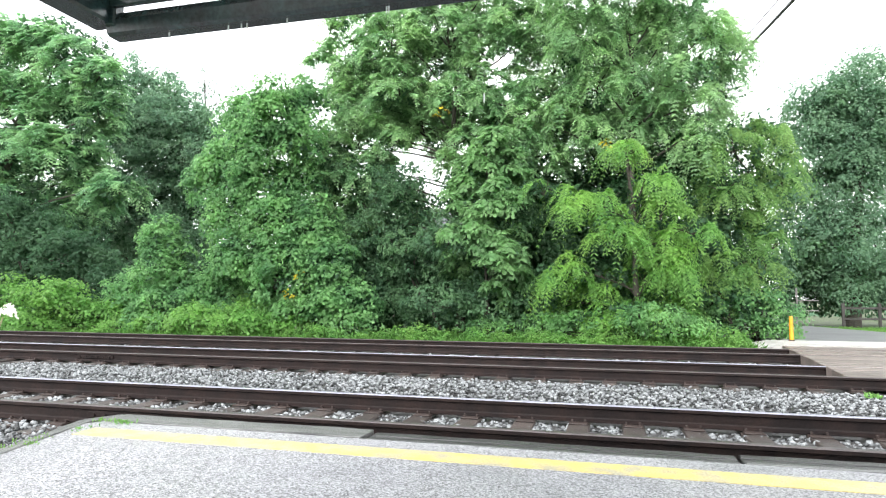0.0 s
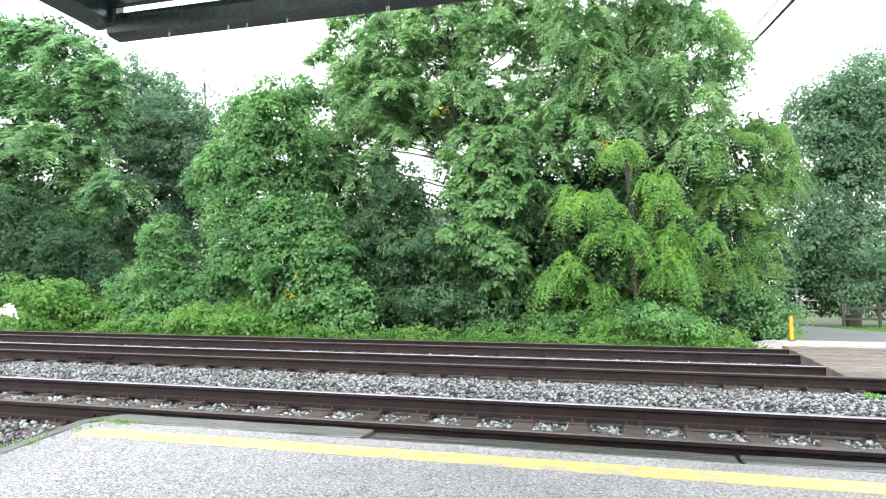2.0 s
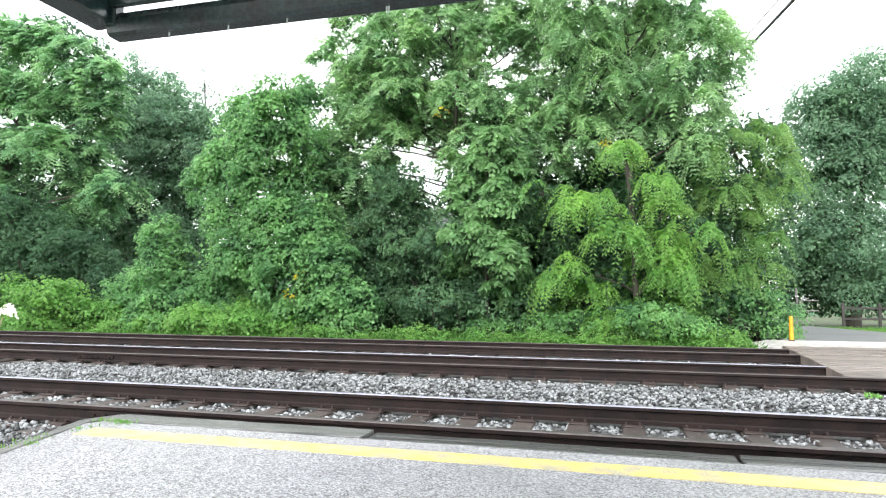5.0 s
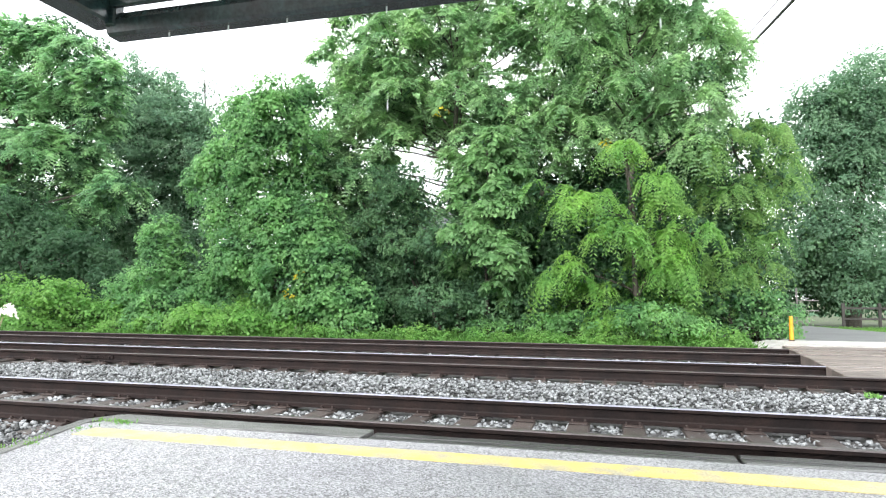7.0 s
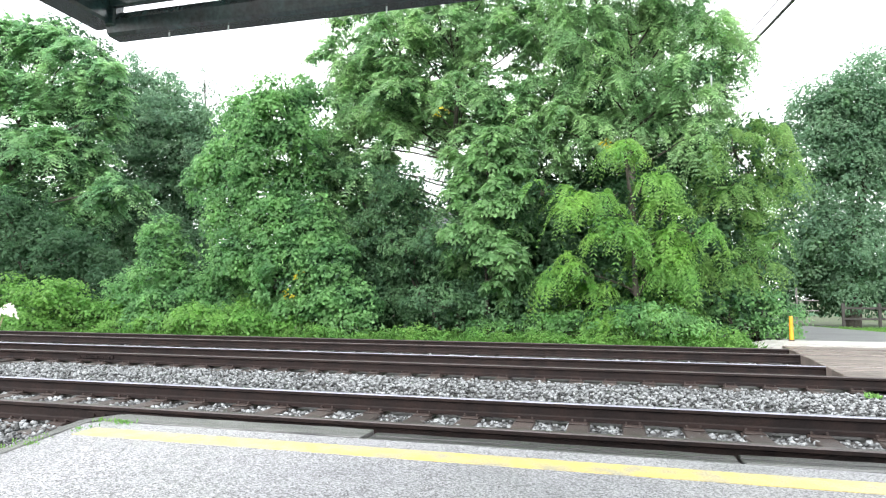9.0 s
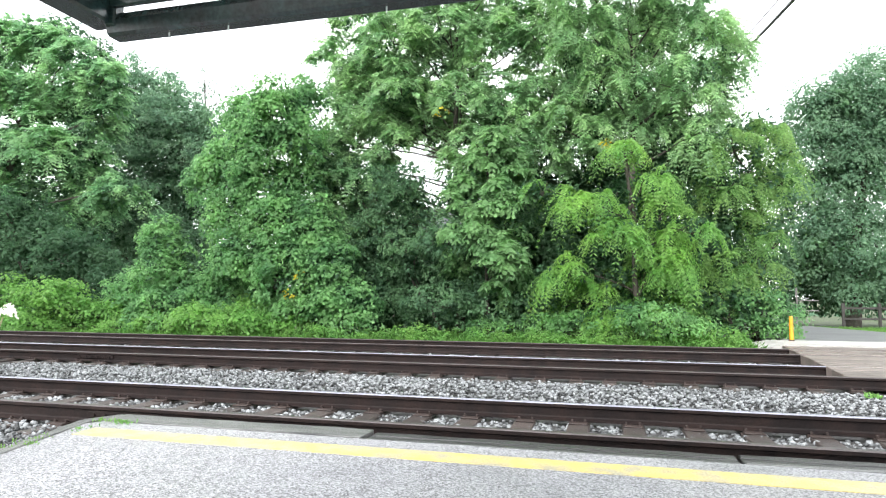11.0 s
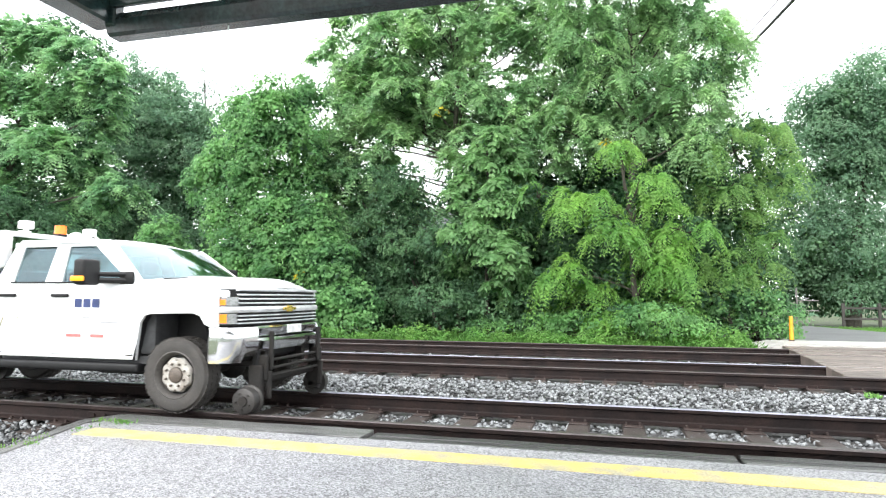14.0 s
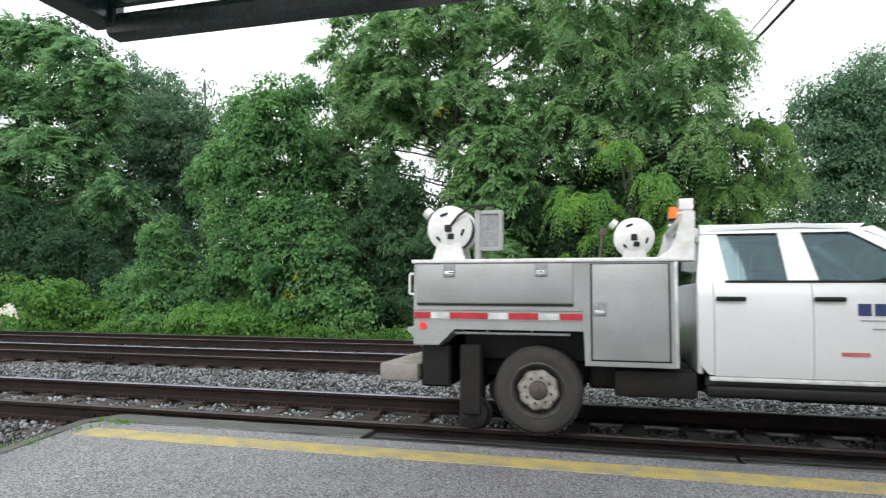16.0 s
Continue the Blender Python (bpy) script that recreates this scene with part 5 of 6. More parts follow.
for sgn in (-1, 1):
    # doors, cab corner and fender
    panel("cab_corner", steps(-2.30, -2.185, 3), lambda x: 0.55 + max(0, -2.22 - x) * 1.2, lambda x: BELT, sgn, M_WHITE)
    rear = panel("rear_door", steps(-2.18, -1.485, 8), lambda x: 0.545, lambda x: BELT, sgn, M_WHITE, "white rear door with dark handle")
    front = panel("front_door", steps(-1.48, -0.50, 10), lambda x: 0.545 if x < -0.52 else 0.56, lambda x: BELT, sgn, M_WHITE, "white front door with dark blue marking")
    panel("front_fender", [-0.495] + [a[0] for a in ARCH] + [0.42, 0.45, 0.48, 0.505],
                 lambda x: 0.545 if x < -0.47 else arch(x) if x < 0.41 else 0.855, lambda x: BELT - max(0, x + 0.2) * 0.07, sgn, M_WHITE, "white front fender over dark wheel arch")
    b = bmesh.new()
    for i in range(len(ARCH) - 1):
        (x0, z0), (x1, z1) = ARCH[i], ARCH[i + 1]
        q = [b.verts.new(p) for p in ((x0, sgn * 0.995, z0 + 0.004), (x1, sgn * 0.995, z1 + 0.004), (x1, sgn * 0.45, z1 + 0.004), (x0, sgn * 0.45, z0 + 0.004))]
        b.faces.new(q)
    part("wheel_well", b, M_BLACK, truck, "dark wheel well")
    # sill, step bar
    b = box(bmesh.new(), -2.22, -0.47, sgn * 0.93, sgn * 0.975, 0.505, 0.54, 0.01, 2)
    part("sill", b, M_WHITEREFL, truck, "bright sill strip", smooth=True)
    b = box(bmesh.new(), -2.25, -0.42, sgn * 0.72, sgn * 0.985, 0.375, 0.47, 0.03, 3)
    part("running_board", b, M_BLACK, truck, "black running board", smooth=True)
    # pillars and glass
    slanted("rear_pillar", [(-2.30, BELT), (-2.06, BELT), (-2.12, 1.71), (-2.24, 1.74)], sgn, M_WHITE, truck, thick=0.04)
    slanted("middle_pillar", [(-1.635, BELT), (-1.42, BELT), (-1.50, 1.70), (-1.665, 1.70)], sgn, M_WHITE, truck, thick=0.04)
    slanted("front_pillar", [(-0.55, BELT), (-0.40, BELT), (-0.97, 1.735), (-1.17, 1.70)], sgn, M_WHITE, truck, thick=0.05)
    slanted("roof_rail", [(-2.24, 1.685), (-1.12, 1.685), (-1.02, 1.755), (-2.24, 1.77)], sgn, M_WHITE, truck, thick=0.05, out=0.003)
    slanted("rear_door_window", [(-2.08, BELT - 0.02), (-1.62, BELT - 0.02), (-1.65, 1.70), (-2.14, 1.70)], sgn, M_GLASS, rear, "blue tinted window", out=-0.018)
    slanted("front_door_window", [(-1.43, BELT - 0.02), (-0.54, BELT - 0.02), (-1.16, 1.70), (-1.51, 1.70)], sgn, M_GLASS, front, "blue tinted window", out=-0.018)
    b = box(bmesh.new(), -2.09, -0.52, sgn * 0.968, sgn * 0.988, BELT - 0.006, BELT + 0.012, 0.004)
    part("belt_seal", b, M_BLACK, truck)
    for owner, x in ((rear, -2.06), (front, -1.37)):
        b = box(bmesh.new(), x - 0.11, x + 0.11, sgn * 1.02, sgn * 1.052, 1.135, 1.17, 0.012, 3)
        part("door_handle", b, M_BLACK, owner, "dark grey door handle", smooth=True)
    # towing mirror
    mirror = part("mirror", box(bmesh.new(), -0.93, -0.79, sgn * 1.10, sgn * 1.33, 1.255, 1.515, 0.035, 3), M_BLACK, truck, "large black towing mirror", smooth=True)
    b = bmesh.new()
    for z in (1.31, 1.37):
        rod(b, (-0.58, sgn * 0.97, z), (-0.84, sgn * 1.14, z), 0.024, n=8)
    box(b, -0.68, -0.50, sgn * 0.965, sgn * 1.0, 1.27, 1.40, 0.02, 2)
    part("arm", b, M_BLACK, mirror, smooth=True)
    part("turn_lamp", box(bmesh.new(), -0.935, -0.80 + 0.004, sgn * 1.20, sgn * 1.345, 1.295, 1.345, 0.01, 2), M_AMBERLIT, mirror, "lit amber lamp", smooth=True)

# markings on the near flank doors: plain shapes


def mark(name, x0, x1, z0, z1, material, label, owner=None):
    yy = -(side_y((z0 + z1) / 2) + 0.003)
    part(name, box(bmesh.new(), x0, x1, yy - 0.001, yy + 0.004, z0, z1, 0.0), material, owner or truck, label)


for x0, x1 in ((-1.185, -1.095), (-1.075, -0.985), (-0.965, -0.875)):
    mark("door_marking", x0, x1, 1.03, 1.12, M_LOGO, "dark blue door marking")
mark("caption_bar", -1.17, -0.88, 0.990, 0.998, M_GREYMARK, "thin grey line")
mark("caption_bar", -1.09, -0.98, 0.925, 0.937, M_GREYMARK, "small grey bar")
mark("caption_bar", -0.86, -0.60, 0.872, 0.882, M_GREYMARK, "thin grey bar")
mark("stencil_bar", -1.30, -1.11, 0.725, 0.755, M_REDMARK, "faded red bar")
mark("stencil_bar", -0.99, -0.83, 0.725, 0.755, M_REDMARK, "faded red bar")

# roof, screen, hood
grid = []
RX = [(-0.95, 1.735), (-1.06, 1.768), (-1.22, 1.795), (-1.5, 1.812), (-1.9, 1.805), (-2.12, 1.785), (-2.22, 1.755), (-2.27, 1.70)]
for x, z in RX:
    grid.append([(x - 0.10 * (y / 0.8) ** 2 * (x > -1.1), y, z - 0.055 * abs(y / 0.8) ** 3) for y in steps(-0.80, 0.80, 16)])
part("cab_roof", solid(grid, (0, 0, -0.03)), M_WHITE, truck, smooth=True)
grid = []
for s in steps(0, 1, 8):
    row = []
    for y in steps(-1, 1, 12):
        half = 0.965 + (0.80 - 0.965) * s
        x = (-0.22 - 0.20 * y * y) * (1 - s) + (-0.95 - 0.09 * y * y) * s
        row.append((x, y * half, 1.335 + (1.732 - 1.335) * s + 0.02 * math.sin(s * math.pi) - 0.045 * y * y * (1 - s * 0.2)))
    grid.append(row)
part("windscreen", solid(grid, (-0.006, 0, -0.010)), M_SCREEN, truck, "blue tinted windscreen", smooth=True)
b = bmesh.new()
rod(b, (-0.30, -0.78, 1.325), (-0.22, -0.15, 1.365), 0.012, n=6)
part("wiper", b, M_BLACK, truck, "black wiper")
b = bmesh.new()
rod(b, (-0.26, 0.05, 1.355), (-0.34, 0.65, 1.345), 0.012, n=6)
part("wiper", b, M_BLACK, truck, "black wiper")
grid = []
for s in steps(0, 1, 14):
    row = []
    for y in steps(-1, 1, 16):
        x = -0.30 - 0.16 * y * y * (1 - s) + s * 1.00 - 0.15 * y * y * s
        z = 1.362 - 0.035 * s - 0.075 * (max(0, s - 0.75) / 0.25) ** 2 - 0.055 * abs(y) ** 2.5 - 0.010 * math.exp(-((abs(y) - 0.55) / 0.08) ** 2) + 0.02 * math.exp(-(y / 0.45) ** 4)
        row.append((x, y * (0.975 - 0.09 * s), z))
    grid.append(row)
part("hood", solid(grid, (0, 0, -0.03)), M_WHITE, truck, "white hood with raised centre", smooth=True)
b = box(bmesh.new(), -2.30, -2.26, -0.93, 0.93, 0.55, 1.28, 0.01)
part("cab_back", b, M_WHITE, truck)
b = box(bmesh.new(), -2.29, -2.255, -0.78, 0.78, 1.66, 1.74, 0.01)
part("cab_back", b, M_WHITE, truck)
grid = [[(-2.285 + 0.04 * t, y * (0.93 - 0.14 * t), 1.27 + 0.42 * t) for y in steps(-1, 1, 6)] for t in steps(0, 1, 4)]
part("rear_window", solid(grid, (0.008, 0, 0)), M_GLASS, truck, "blue tinted rear window", smooth=True)
b = box(bmesh.new(), -2.24, -0.20, -0.90, 0.90, 0.46, 0.54)
part("cab_floor", b, M_INSIDE, truck)
b = box(bmesh.new(), -0.62, -0.28, -0.90, 0.90, 0.55, 1.28, 0.05, 2)
part("dashboard", b, M_INSIDE, truck, smooth=True)
for y in (-0.48, 0.48):
    b = box(bmesh.new(), -1.55, -1.02, y - 0.26, y + 0.26, 0.56, 0.86, 0.06, 2)
    box(b, -1.62, -1.46, y - 0.25, y + 0.25, 0.82, 1.42, 0.05, 2)
    box(b, -1.60, -1.50, y - 0.13, y + 0.13, 1.42, 1.60, 0.04, 2)
    part("seat", b, M_INSIDE, truck, smooth=True)
b = box(bmesh.new(), -2.22, -2.08, -0.8, 0.8, 0.6, 1.42, 0.05, 2)
part("rear_bench", b, M_INSIDE, truck, smooth=True)

# front end: strips that follow its plan curve
PLAN = [(0.46, 0.985), (0.54, 0.955), (0.605, 0.90), (0.645, 0.82), (0.67, 0.68), (0.69, 0.48), (0.70, 0.24), (0.705, 0.0)]


def plan(u):
    """u from -1 (near flank) by 0 (nose) to 1."""
    k = (1 - abs(u)) * (len(PLAN) - 1)
    i = min(int(k), len(PLAN) - 2)
    f = k - i
    return PLAN[i][0] * (1 - f) + PLAN[i + 1][0] * f, math.copysign(PLAN[i][1] * (1 - f) + PLAN[i + 1][1] * f, u)


def strip(name, u0, u1, z0, z1, material, label="", out=0.0, bulge=0.0, parent=None, n=20, grow=0.0):
    grid = []
    for u in steps(u0, u1, n):
        x, y = plan(u)
        row = []
        for t in steps(0, 1, 5):
            w = out + bulge * math.sin(math.pi * t)
            row.append(((x + w) * 1.0, y * (1 + (w + grow) * 0.5), z0 + (z1 - z0) * t))
        grid.append(row)
    return part(name, solid(grid, (-0.05, 0, 0)), material, parent or truck, label, smooth=True)


strip("grille_shell", -0.98, 0.98, 0.86, 1.225, M_BLACK, "black grille opening", out=-0.03)
strip("hood_lip", -0.62, 0.62, 1.205, 1.235, M_BRIGHT, "chrome strip under hood", out=0.0, bulge=0.006)
for z in (1.075, 1.118, 1.16):
    strip("grille_bar", -0.60, 0.60, z, z + 0.017, M_BRIGHT, "chrome grille bar", out=-0.006, bulge=0.008)
for z in (0.875, 0.912, 0.95):
    strip("grille_bar", -0.60, 0.60, z, z + 0.015, M_BRIGHT, "chrome grille bar", out=-0.006, bulge=0.008)
strip("centre_bar", -0.99, 0.99, 0.990, 1.05, M_BRIGHT, "broad chrome bar across nose", out=0.006, bulge=0.012)
b = bmesh.new()
box(b, 0.715, 0.74, -0.13, 0.13, 1.005, 1.037, 0.006)
box(b, 0.715, 0.74, -0.055, 0.055, 0.988, 1.055, 0.006)
part("badge", b, M_GOLD, truck, "gold badge shape")
for sgn in (-1, 1):
    lamp = strip("headlamp", sgn * 0.995, sgn * 0.62, 1.06, 1.145, M_LENS, "clear headlamp with amber corner", out=-0.004, n=10)
    strip("turn_lamp", sgn * 1.0, sgn * 0.84, 1.065, 1.12, M_AMBER, "amber corner lens", out=0.004, n=6, parent=lamp)
    lamp = strip("headlamp", sgn * 0.995, sgn * 0.64, 0.878, 0.982, M_LENS, "clear headlamp with amber corner", out=-0.004, n=10)
    strip("turn_lamp", sgn * 1.0, sgn * 0.82, 0.89, 0.975, M_AMBER, "amber corner lens", out=0.004, n=6, parent=lamp)
    b = box(bmesh.new(), 0.42, 0.56, sgn * 0.85, sgn * 0.965, 1.13, 1.215, 0.02, 2)
    part("fender_nose", b, M_WHITE, truck, smooth=True)
b = box(bmesh.new(), 0.48, 0.60, -0.84, 0.84, 0.50, 1.20, 0.03)
part("radiator_support", b, M_BLACK, truck)

# Added solid block: the bay's darkness behind the wheels is its black colour.
part("engine_bay", box(bmesh.new(), -0.46, 0.55, -0.56, 0.56, 0.48, 1.22, 0.03), M_BLACK, truck, "black block added for the dark of the engine bay")
# chrome bumper with stepped corners
BP = [(0.42, 1.01), (0.52, 0.995), (0.62, 0.945), (0.69, 0.84), (0.735, 0.62), (0.755, 0.30), (0.76, 0.0)]


def bumper_plan(u):
    k = (1 - abs(u)) * (len(BP) - 1)
    i = min(int(k), len(BP) - 2)
    f = k - i
    return BP[i][0] * (1 - f) + BP[i + 1][0] * f, math.copysign(BP[i][1] * (1 - f) + BP[i + 1][1] * f, u)


for sgn in (-1, 1):
    grid = []
    for u in steps(sgn, sgn * 0.36, 16):
        x, y = bumper_plan(u)
        low = 0.50 if abs(u) > 0.5 else 0.56
        prof = [(-0.01, low), (0.008, low + 0.04), (0.018, 0.62), (0.022, 0.70), (0.022, 0.77), (0.016, 0.815), (0.0, 0.845)]
        grid.append([(x + d * (1 if abs(u) < 0.8 else 0.4), y * (1 + d * 0.6), z) for d, z in prof])
    part("bumper_end", solid(grid, (-0.03, -sgn * 0.02, 0)), M_CHROME, truck, "chrome bumper end", smooth=True)
grid = []
for u in steps(-0.36, 0.36, 12):
    x, y = bumper_plan(u)
    grid.append([(x + d, y, z) for d, z in ((0.0, 0.60), (0.015, 0.63), (0.02, 0.70), (0.0, 0.73))])
part("bumper_bar", solid(grid, (-0.03, 0, 0)), M_CHROME, truck, "chrome bumper bar", smooth=True)
grid = []
for u in steps(-0.36, 0.36, 12):
    x, y = bumper_plan(u)
    grid.append([(x + d, y, z) for d, z in ((-0.02, 0.745), (0.0, 0.78), (0.005, 0.83), (-0.02, 0.85))])
part("bumper_bar", solid(grid, (-0.03, 0, 0)), M_CHROME, truck, "chrome bumper bar", smooth=True)
b = box(bmesh.new(), 0.785, 0.795, -0.16, 0.16, 0.76, 0.85, 0.004)
part("number_plate", b, M_WHITEREFL, truck, "white plate")
for y in (-0.62, 0.62):
    part("tow_hook", box(bmesh.new(), 0.67, 0.74, y - 0.03, y + 0.03, 0.42, 0.60, 0.01), M_BLACK, truck, "black tow hook")


# wheels
def ring(bm, profile, n=40):
    """A turned shape about the y axis from (radius, y) points, closed."""
    rings = [[bm.verts.new((r * math.cos(2 * math.pi * i / n), y, r * math.sin(2 * math.pi * i / n))) for i in range(n)] for r, y in profile]
    for a, c in zip(rings, rings[1:] + rings[:1]):
        for i in range(n):
            bm.faces.new((a[i], a[(i + 1) % n], c[(i + 1) % n], c[i]))
    return bm


RT, ZC = 0.368, 0.368


def road_wheel(x, sgn):
    w = new("wheel")
    w.parent = truck
    tagged(w, "dusty road wheel with painted steel rim")
    b = ring(bmesh.new(), [(0.235, -0.125), (0.27, -0.132), (0.32, -0.134), (0.345, -0.126), (RT, -0.095), (RT, 0.095), (0.345, 0.126), (0.32, 0.134), (0.27, 0.132), (0.235, 0.125), (0.225, 0.0)], 48)
    part("tyre", b, M_TYRE, w, "dusty black tyre", smooth=True)
    b = bmesh.new()
    for i in range(36):
        a = 2 * math.pi * i / 36
        for y, k in ((-0.075, 0), (0.0, 0.5), (0.075, 0)):
            aa = a + k * 2 * math.pi / 36
            bmesh.ops.create_cube(b, size=1, matrix=Matrix.Rotation(-aa, 4, "Y") @ Matrix.Translation((RT + 0.001, y, 0)) @ Matrix.Diagonal((0.012, 0.06, 0.042, 1)))
    tagged(part("tread", b, M_TYRE, w), kind="stuff")
    o = -1 if sgn < 0 else 1
    b = ring(bmesh.new(), [(0.238, o * 0.125), (0.228, o * 0.130), (0.218, o * 0.115), (0.205, o * 0.085), (0.195, o * 0.06), (0.195, -o * 0.12), (0.238, -o * 0.12)], 40)
    part("rim", b, M_RIMDARK, w, "grimy dark steel rim", smooth=True)
    b = ring(bmesh.new(), [(0.172, o * 0.070), (0.170, o * 0.086), (0.155, o * 0.103), (0.12, o * 0.108), (0.08, o * 0.100), (0.08, o * 0.07), (0.15, o * 0.06)], 40)
    for i, v in enumerate(sorted(b.verts, key=lambda v: math.atan2(v.co.z, v.co.x))):
        r = math.hypot(v.co.x, v.co.z)
        if r > 0.14:
            k = 1 + 0.045 * math.cos(8 * math.atan2(v.co.z, v.co.x))
            v.co.x, v.co.z = v.co.x * k, v.co.z * k
    part("disc", b, M_RIM, w, "pale steel wheel disc", smooth=True)
    # Black ring behind the disc: the openings' darkness given as colour.
    b = ring(bmesh.new(), [(0.14, o * 0.05), (0.20, o * 0.05), (0.20, o * 0.03), (0.14, o * 0.03)], 32)
    part("dark_recess_ring", b, M_BLACK, w)
    for i in range(8):
        a = 2 * math.pi * (i + 0.5) / 8
        c = Vector((0.148 * math.cos(a), o * 0.096, 0.148 * math.sin(a)))
        # Solid stub whose dark colour stands in for the shade in a hole.
        b = rod(bmesh.new(), c + Vector((0, o * 0.012, 0)), c - Vector((0, o * 0.02, 0)), 0.009, n=8)
        part("hand_hole", b, M_HUB, w)
        a = 2 * math.pi * i / 8
        c = Vector((0.112 * math.cos(a), o * 0.107, 0.112 * math.sin(a)))
        b = rod(bmesh.new(), c, c + Vector((0, o * 0.022, 0)), 0.014, 0.011, 6)
        part("wheel_nut", b, M_HUB, w)
    b = ring(bmesh.new(), [(0.0001, o * 0.13), (0.055, o * 0.13), (0.076, o * 0.116), (0.084, o * 0.07), (0.0001, o * 0.05)], 20)
    part("hub", b, M_HUB, w, "dark rusty hub", smooth=True)
    w.location = (x, sgn * 0.83, ZC)
    return w


FRONT_X, REAR_X = 0.0, -3.575
ROAD = [(road_wheel(x, s), x, s * 0.83) for x in (FRONT_X, REAR_X) for s in (-1, 1)]
GR = 0.125


def guide_wheel(x, sgn):
    w = new("guide_wheel")
    w.parent = truck
    o = 1 if sgn < 0 else -1
    tagged(w, "small worn steel flanged rail wheel")
    b = ring(bmesh.new(), [(0.03, -o * 0.06), (GR - 0.012, -o * 0.06), (GR, -o * 0.052), (GR, o * 0.045), (GR + 0.022, o * 0.055), (GR + 0.022, o * 0.075), (0.03, o * 0.075)], 30)
    part("tread_rim", b, M_GUIDE, w, smooth=True)
    b = ring(bmesh.new(), [(0.0001, -o * 0.075), (0.045, -o * 0.075), (0.052, -o * 0.055), (0.0001, -o * 0.04)], 16)
    for i in range(5):
        a = 2 * math.pi * i / 5
        rod(b, (0.08 * math.cos(a), -o * 0.072, 0.08 * math.sin(a)), (0.08 * math.cos(a), -o * 0.05, 0.08 * math.sin(a)), 0.010, n=6)
    part("cap", b, M_FRAME, w)
    w.location = (x, sgn * HALF, GR)
    return w


GF, GB = 0.70, -4.16
GUIDES = [(guide_wheel(x, s), x, s * HALF) for x in (GF, GB) for s in (-1, 1)]

# rail gear frames, axles, chassis
b = bmesh.new()
for s in (-1, 1):
    box(b, GF - 0.05, GF + 0.10, s * 0.60, s * 0.68, 0.06, 0.46, 0.012)
    rod(b, (GF, s * 0.60, GR), (GF, s * 0.72, GR), 0.03, n=10)
    box(b, GF + 0.0, GF + 0.13, s * 0.58, s * 0.63, 0.30, 0.56, 0.015)
    box(b, GF + 0.10, GF + 0.16, s * 0.56, s * 0.60, 0.12, 0.40, 0.01)
rod(b, (GF, -0.62, 0.30), (GF, 0.62, 0.30), 0.045, n=12)
for z in (0.34, 0.42, 0.50):
    rod(b, (GF + 0.10, -0.62, z), (GF + 0.10, 0.62, z), 0.016, n=10)
for s in (-1, 1):
    box(b, 0.80, 0.84, s * 0.50, s * 0.56, 0.40, 0.80, 0.012)
    box(b, 0.70, 0.84, s * 0.50, s * 0.56, 0.40, 0.46, 0.012)
part("front_rail_gear", b, M_FRAME, truck, "black steel rail gear frame", smooth=True)
b = bmesh.new()
for s in (-1, 1):
    box(b, GB - 0.07, GB + 0.07, s * 0.58, s * 0.66, 0.06, 0.60, 0.012)
    box(b, GB - 0.10, GB + 0.09, s * 0.88, s * 0.93, 0.13, 0.74, 0.015)
    rod(b, (GB, s * 0.58, GR), (GB, s * 0.72, GR), 0.03, n=10)
rod(b, (GB, -0.62, 0.34), (GB, 0.62, 0.34), 0.045, n=12)
part("rear_rail_gear", b, M_FRAME, truck, "black steel rail gear frame", smooth=True)
for s in (-1, 1):
    part("chassis_rail", box(bmesh.new(), -4.55, 0.70, s * 0.38, s * 0.45, 0.42, 0.58, 0.01), M_FRAME, truck)
for x in (FRONT_X, REAR_X):
    b = bmesh.new()
    rod(b, (x, -0.72, ZC), (x, 0.72, ZC), 0.05, n=12)
    bmesh.ops.create_uvsphere(b, u_segments=14, v_segments=8, radius=0.15, matrix=Matrix.Translation((x, 0.05, ZC)))
    part("axle", b, M_FRAME, truck, smooth=True)
b = box(bmesh.new(), -2.95, -2.30, -0.90, -0.45, 0.34, 0.56, 0.03, 2)
part("fuel_tank", b, M_FRAME, truck, smooth=True)

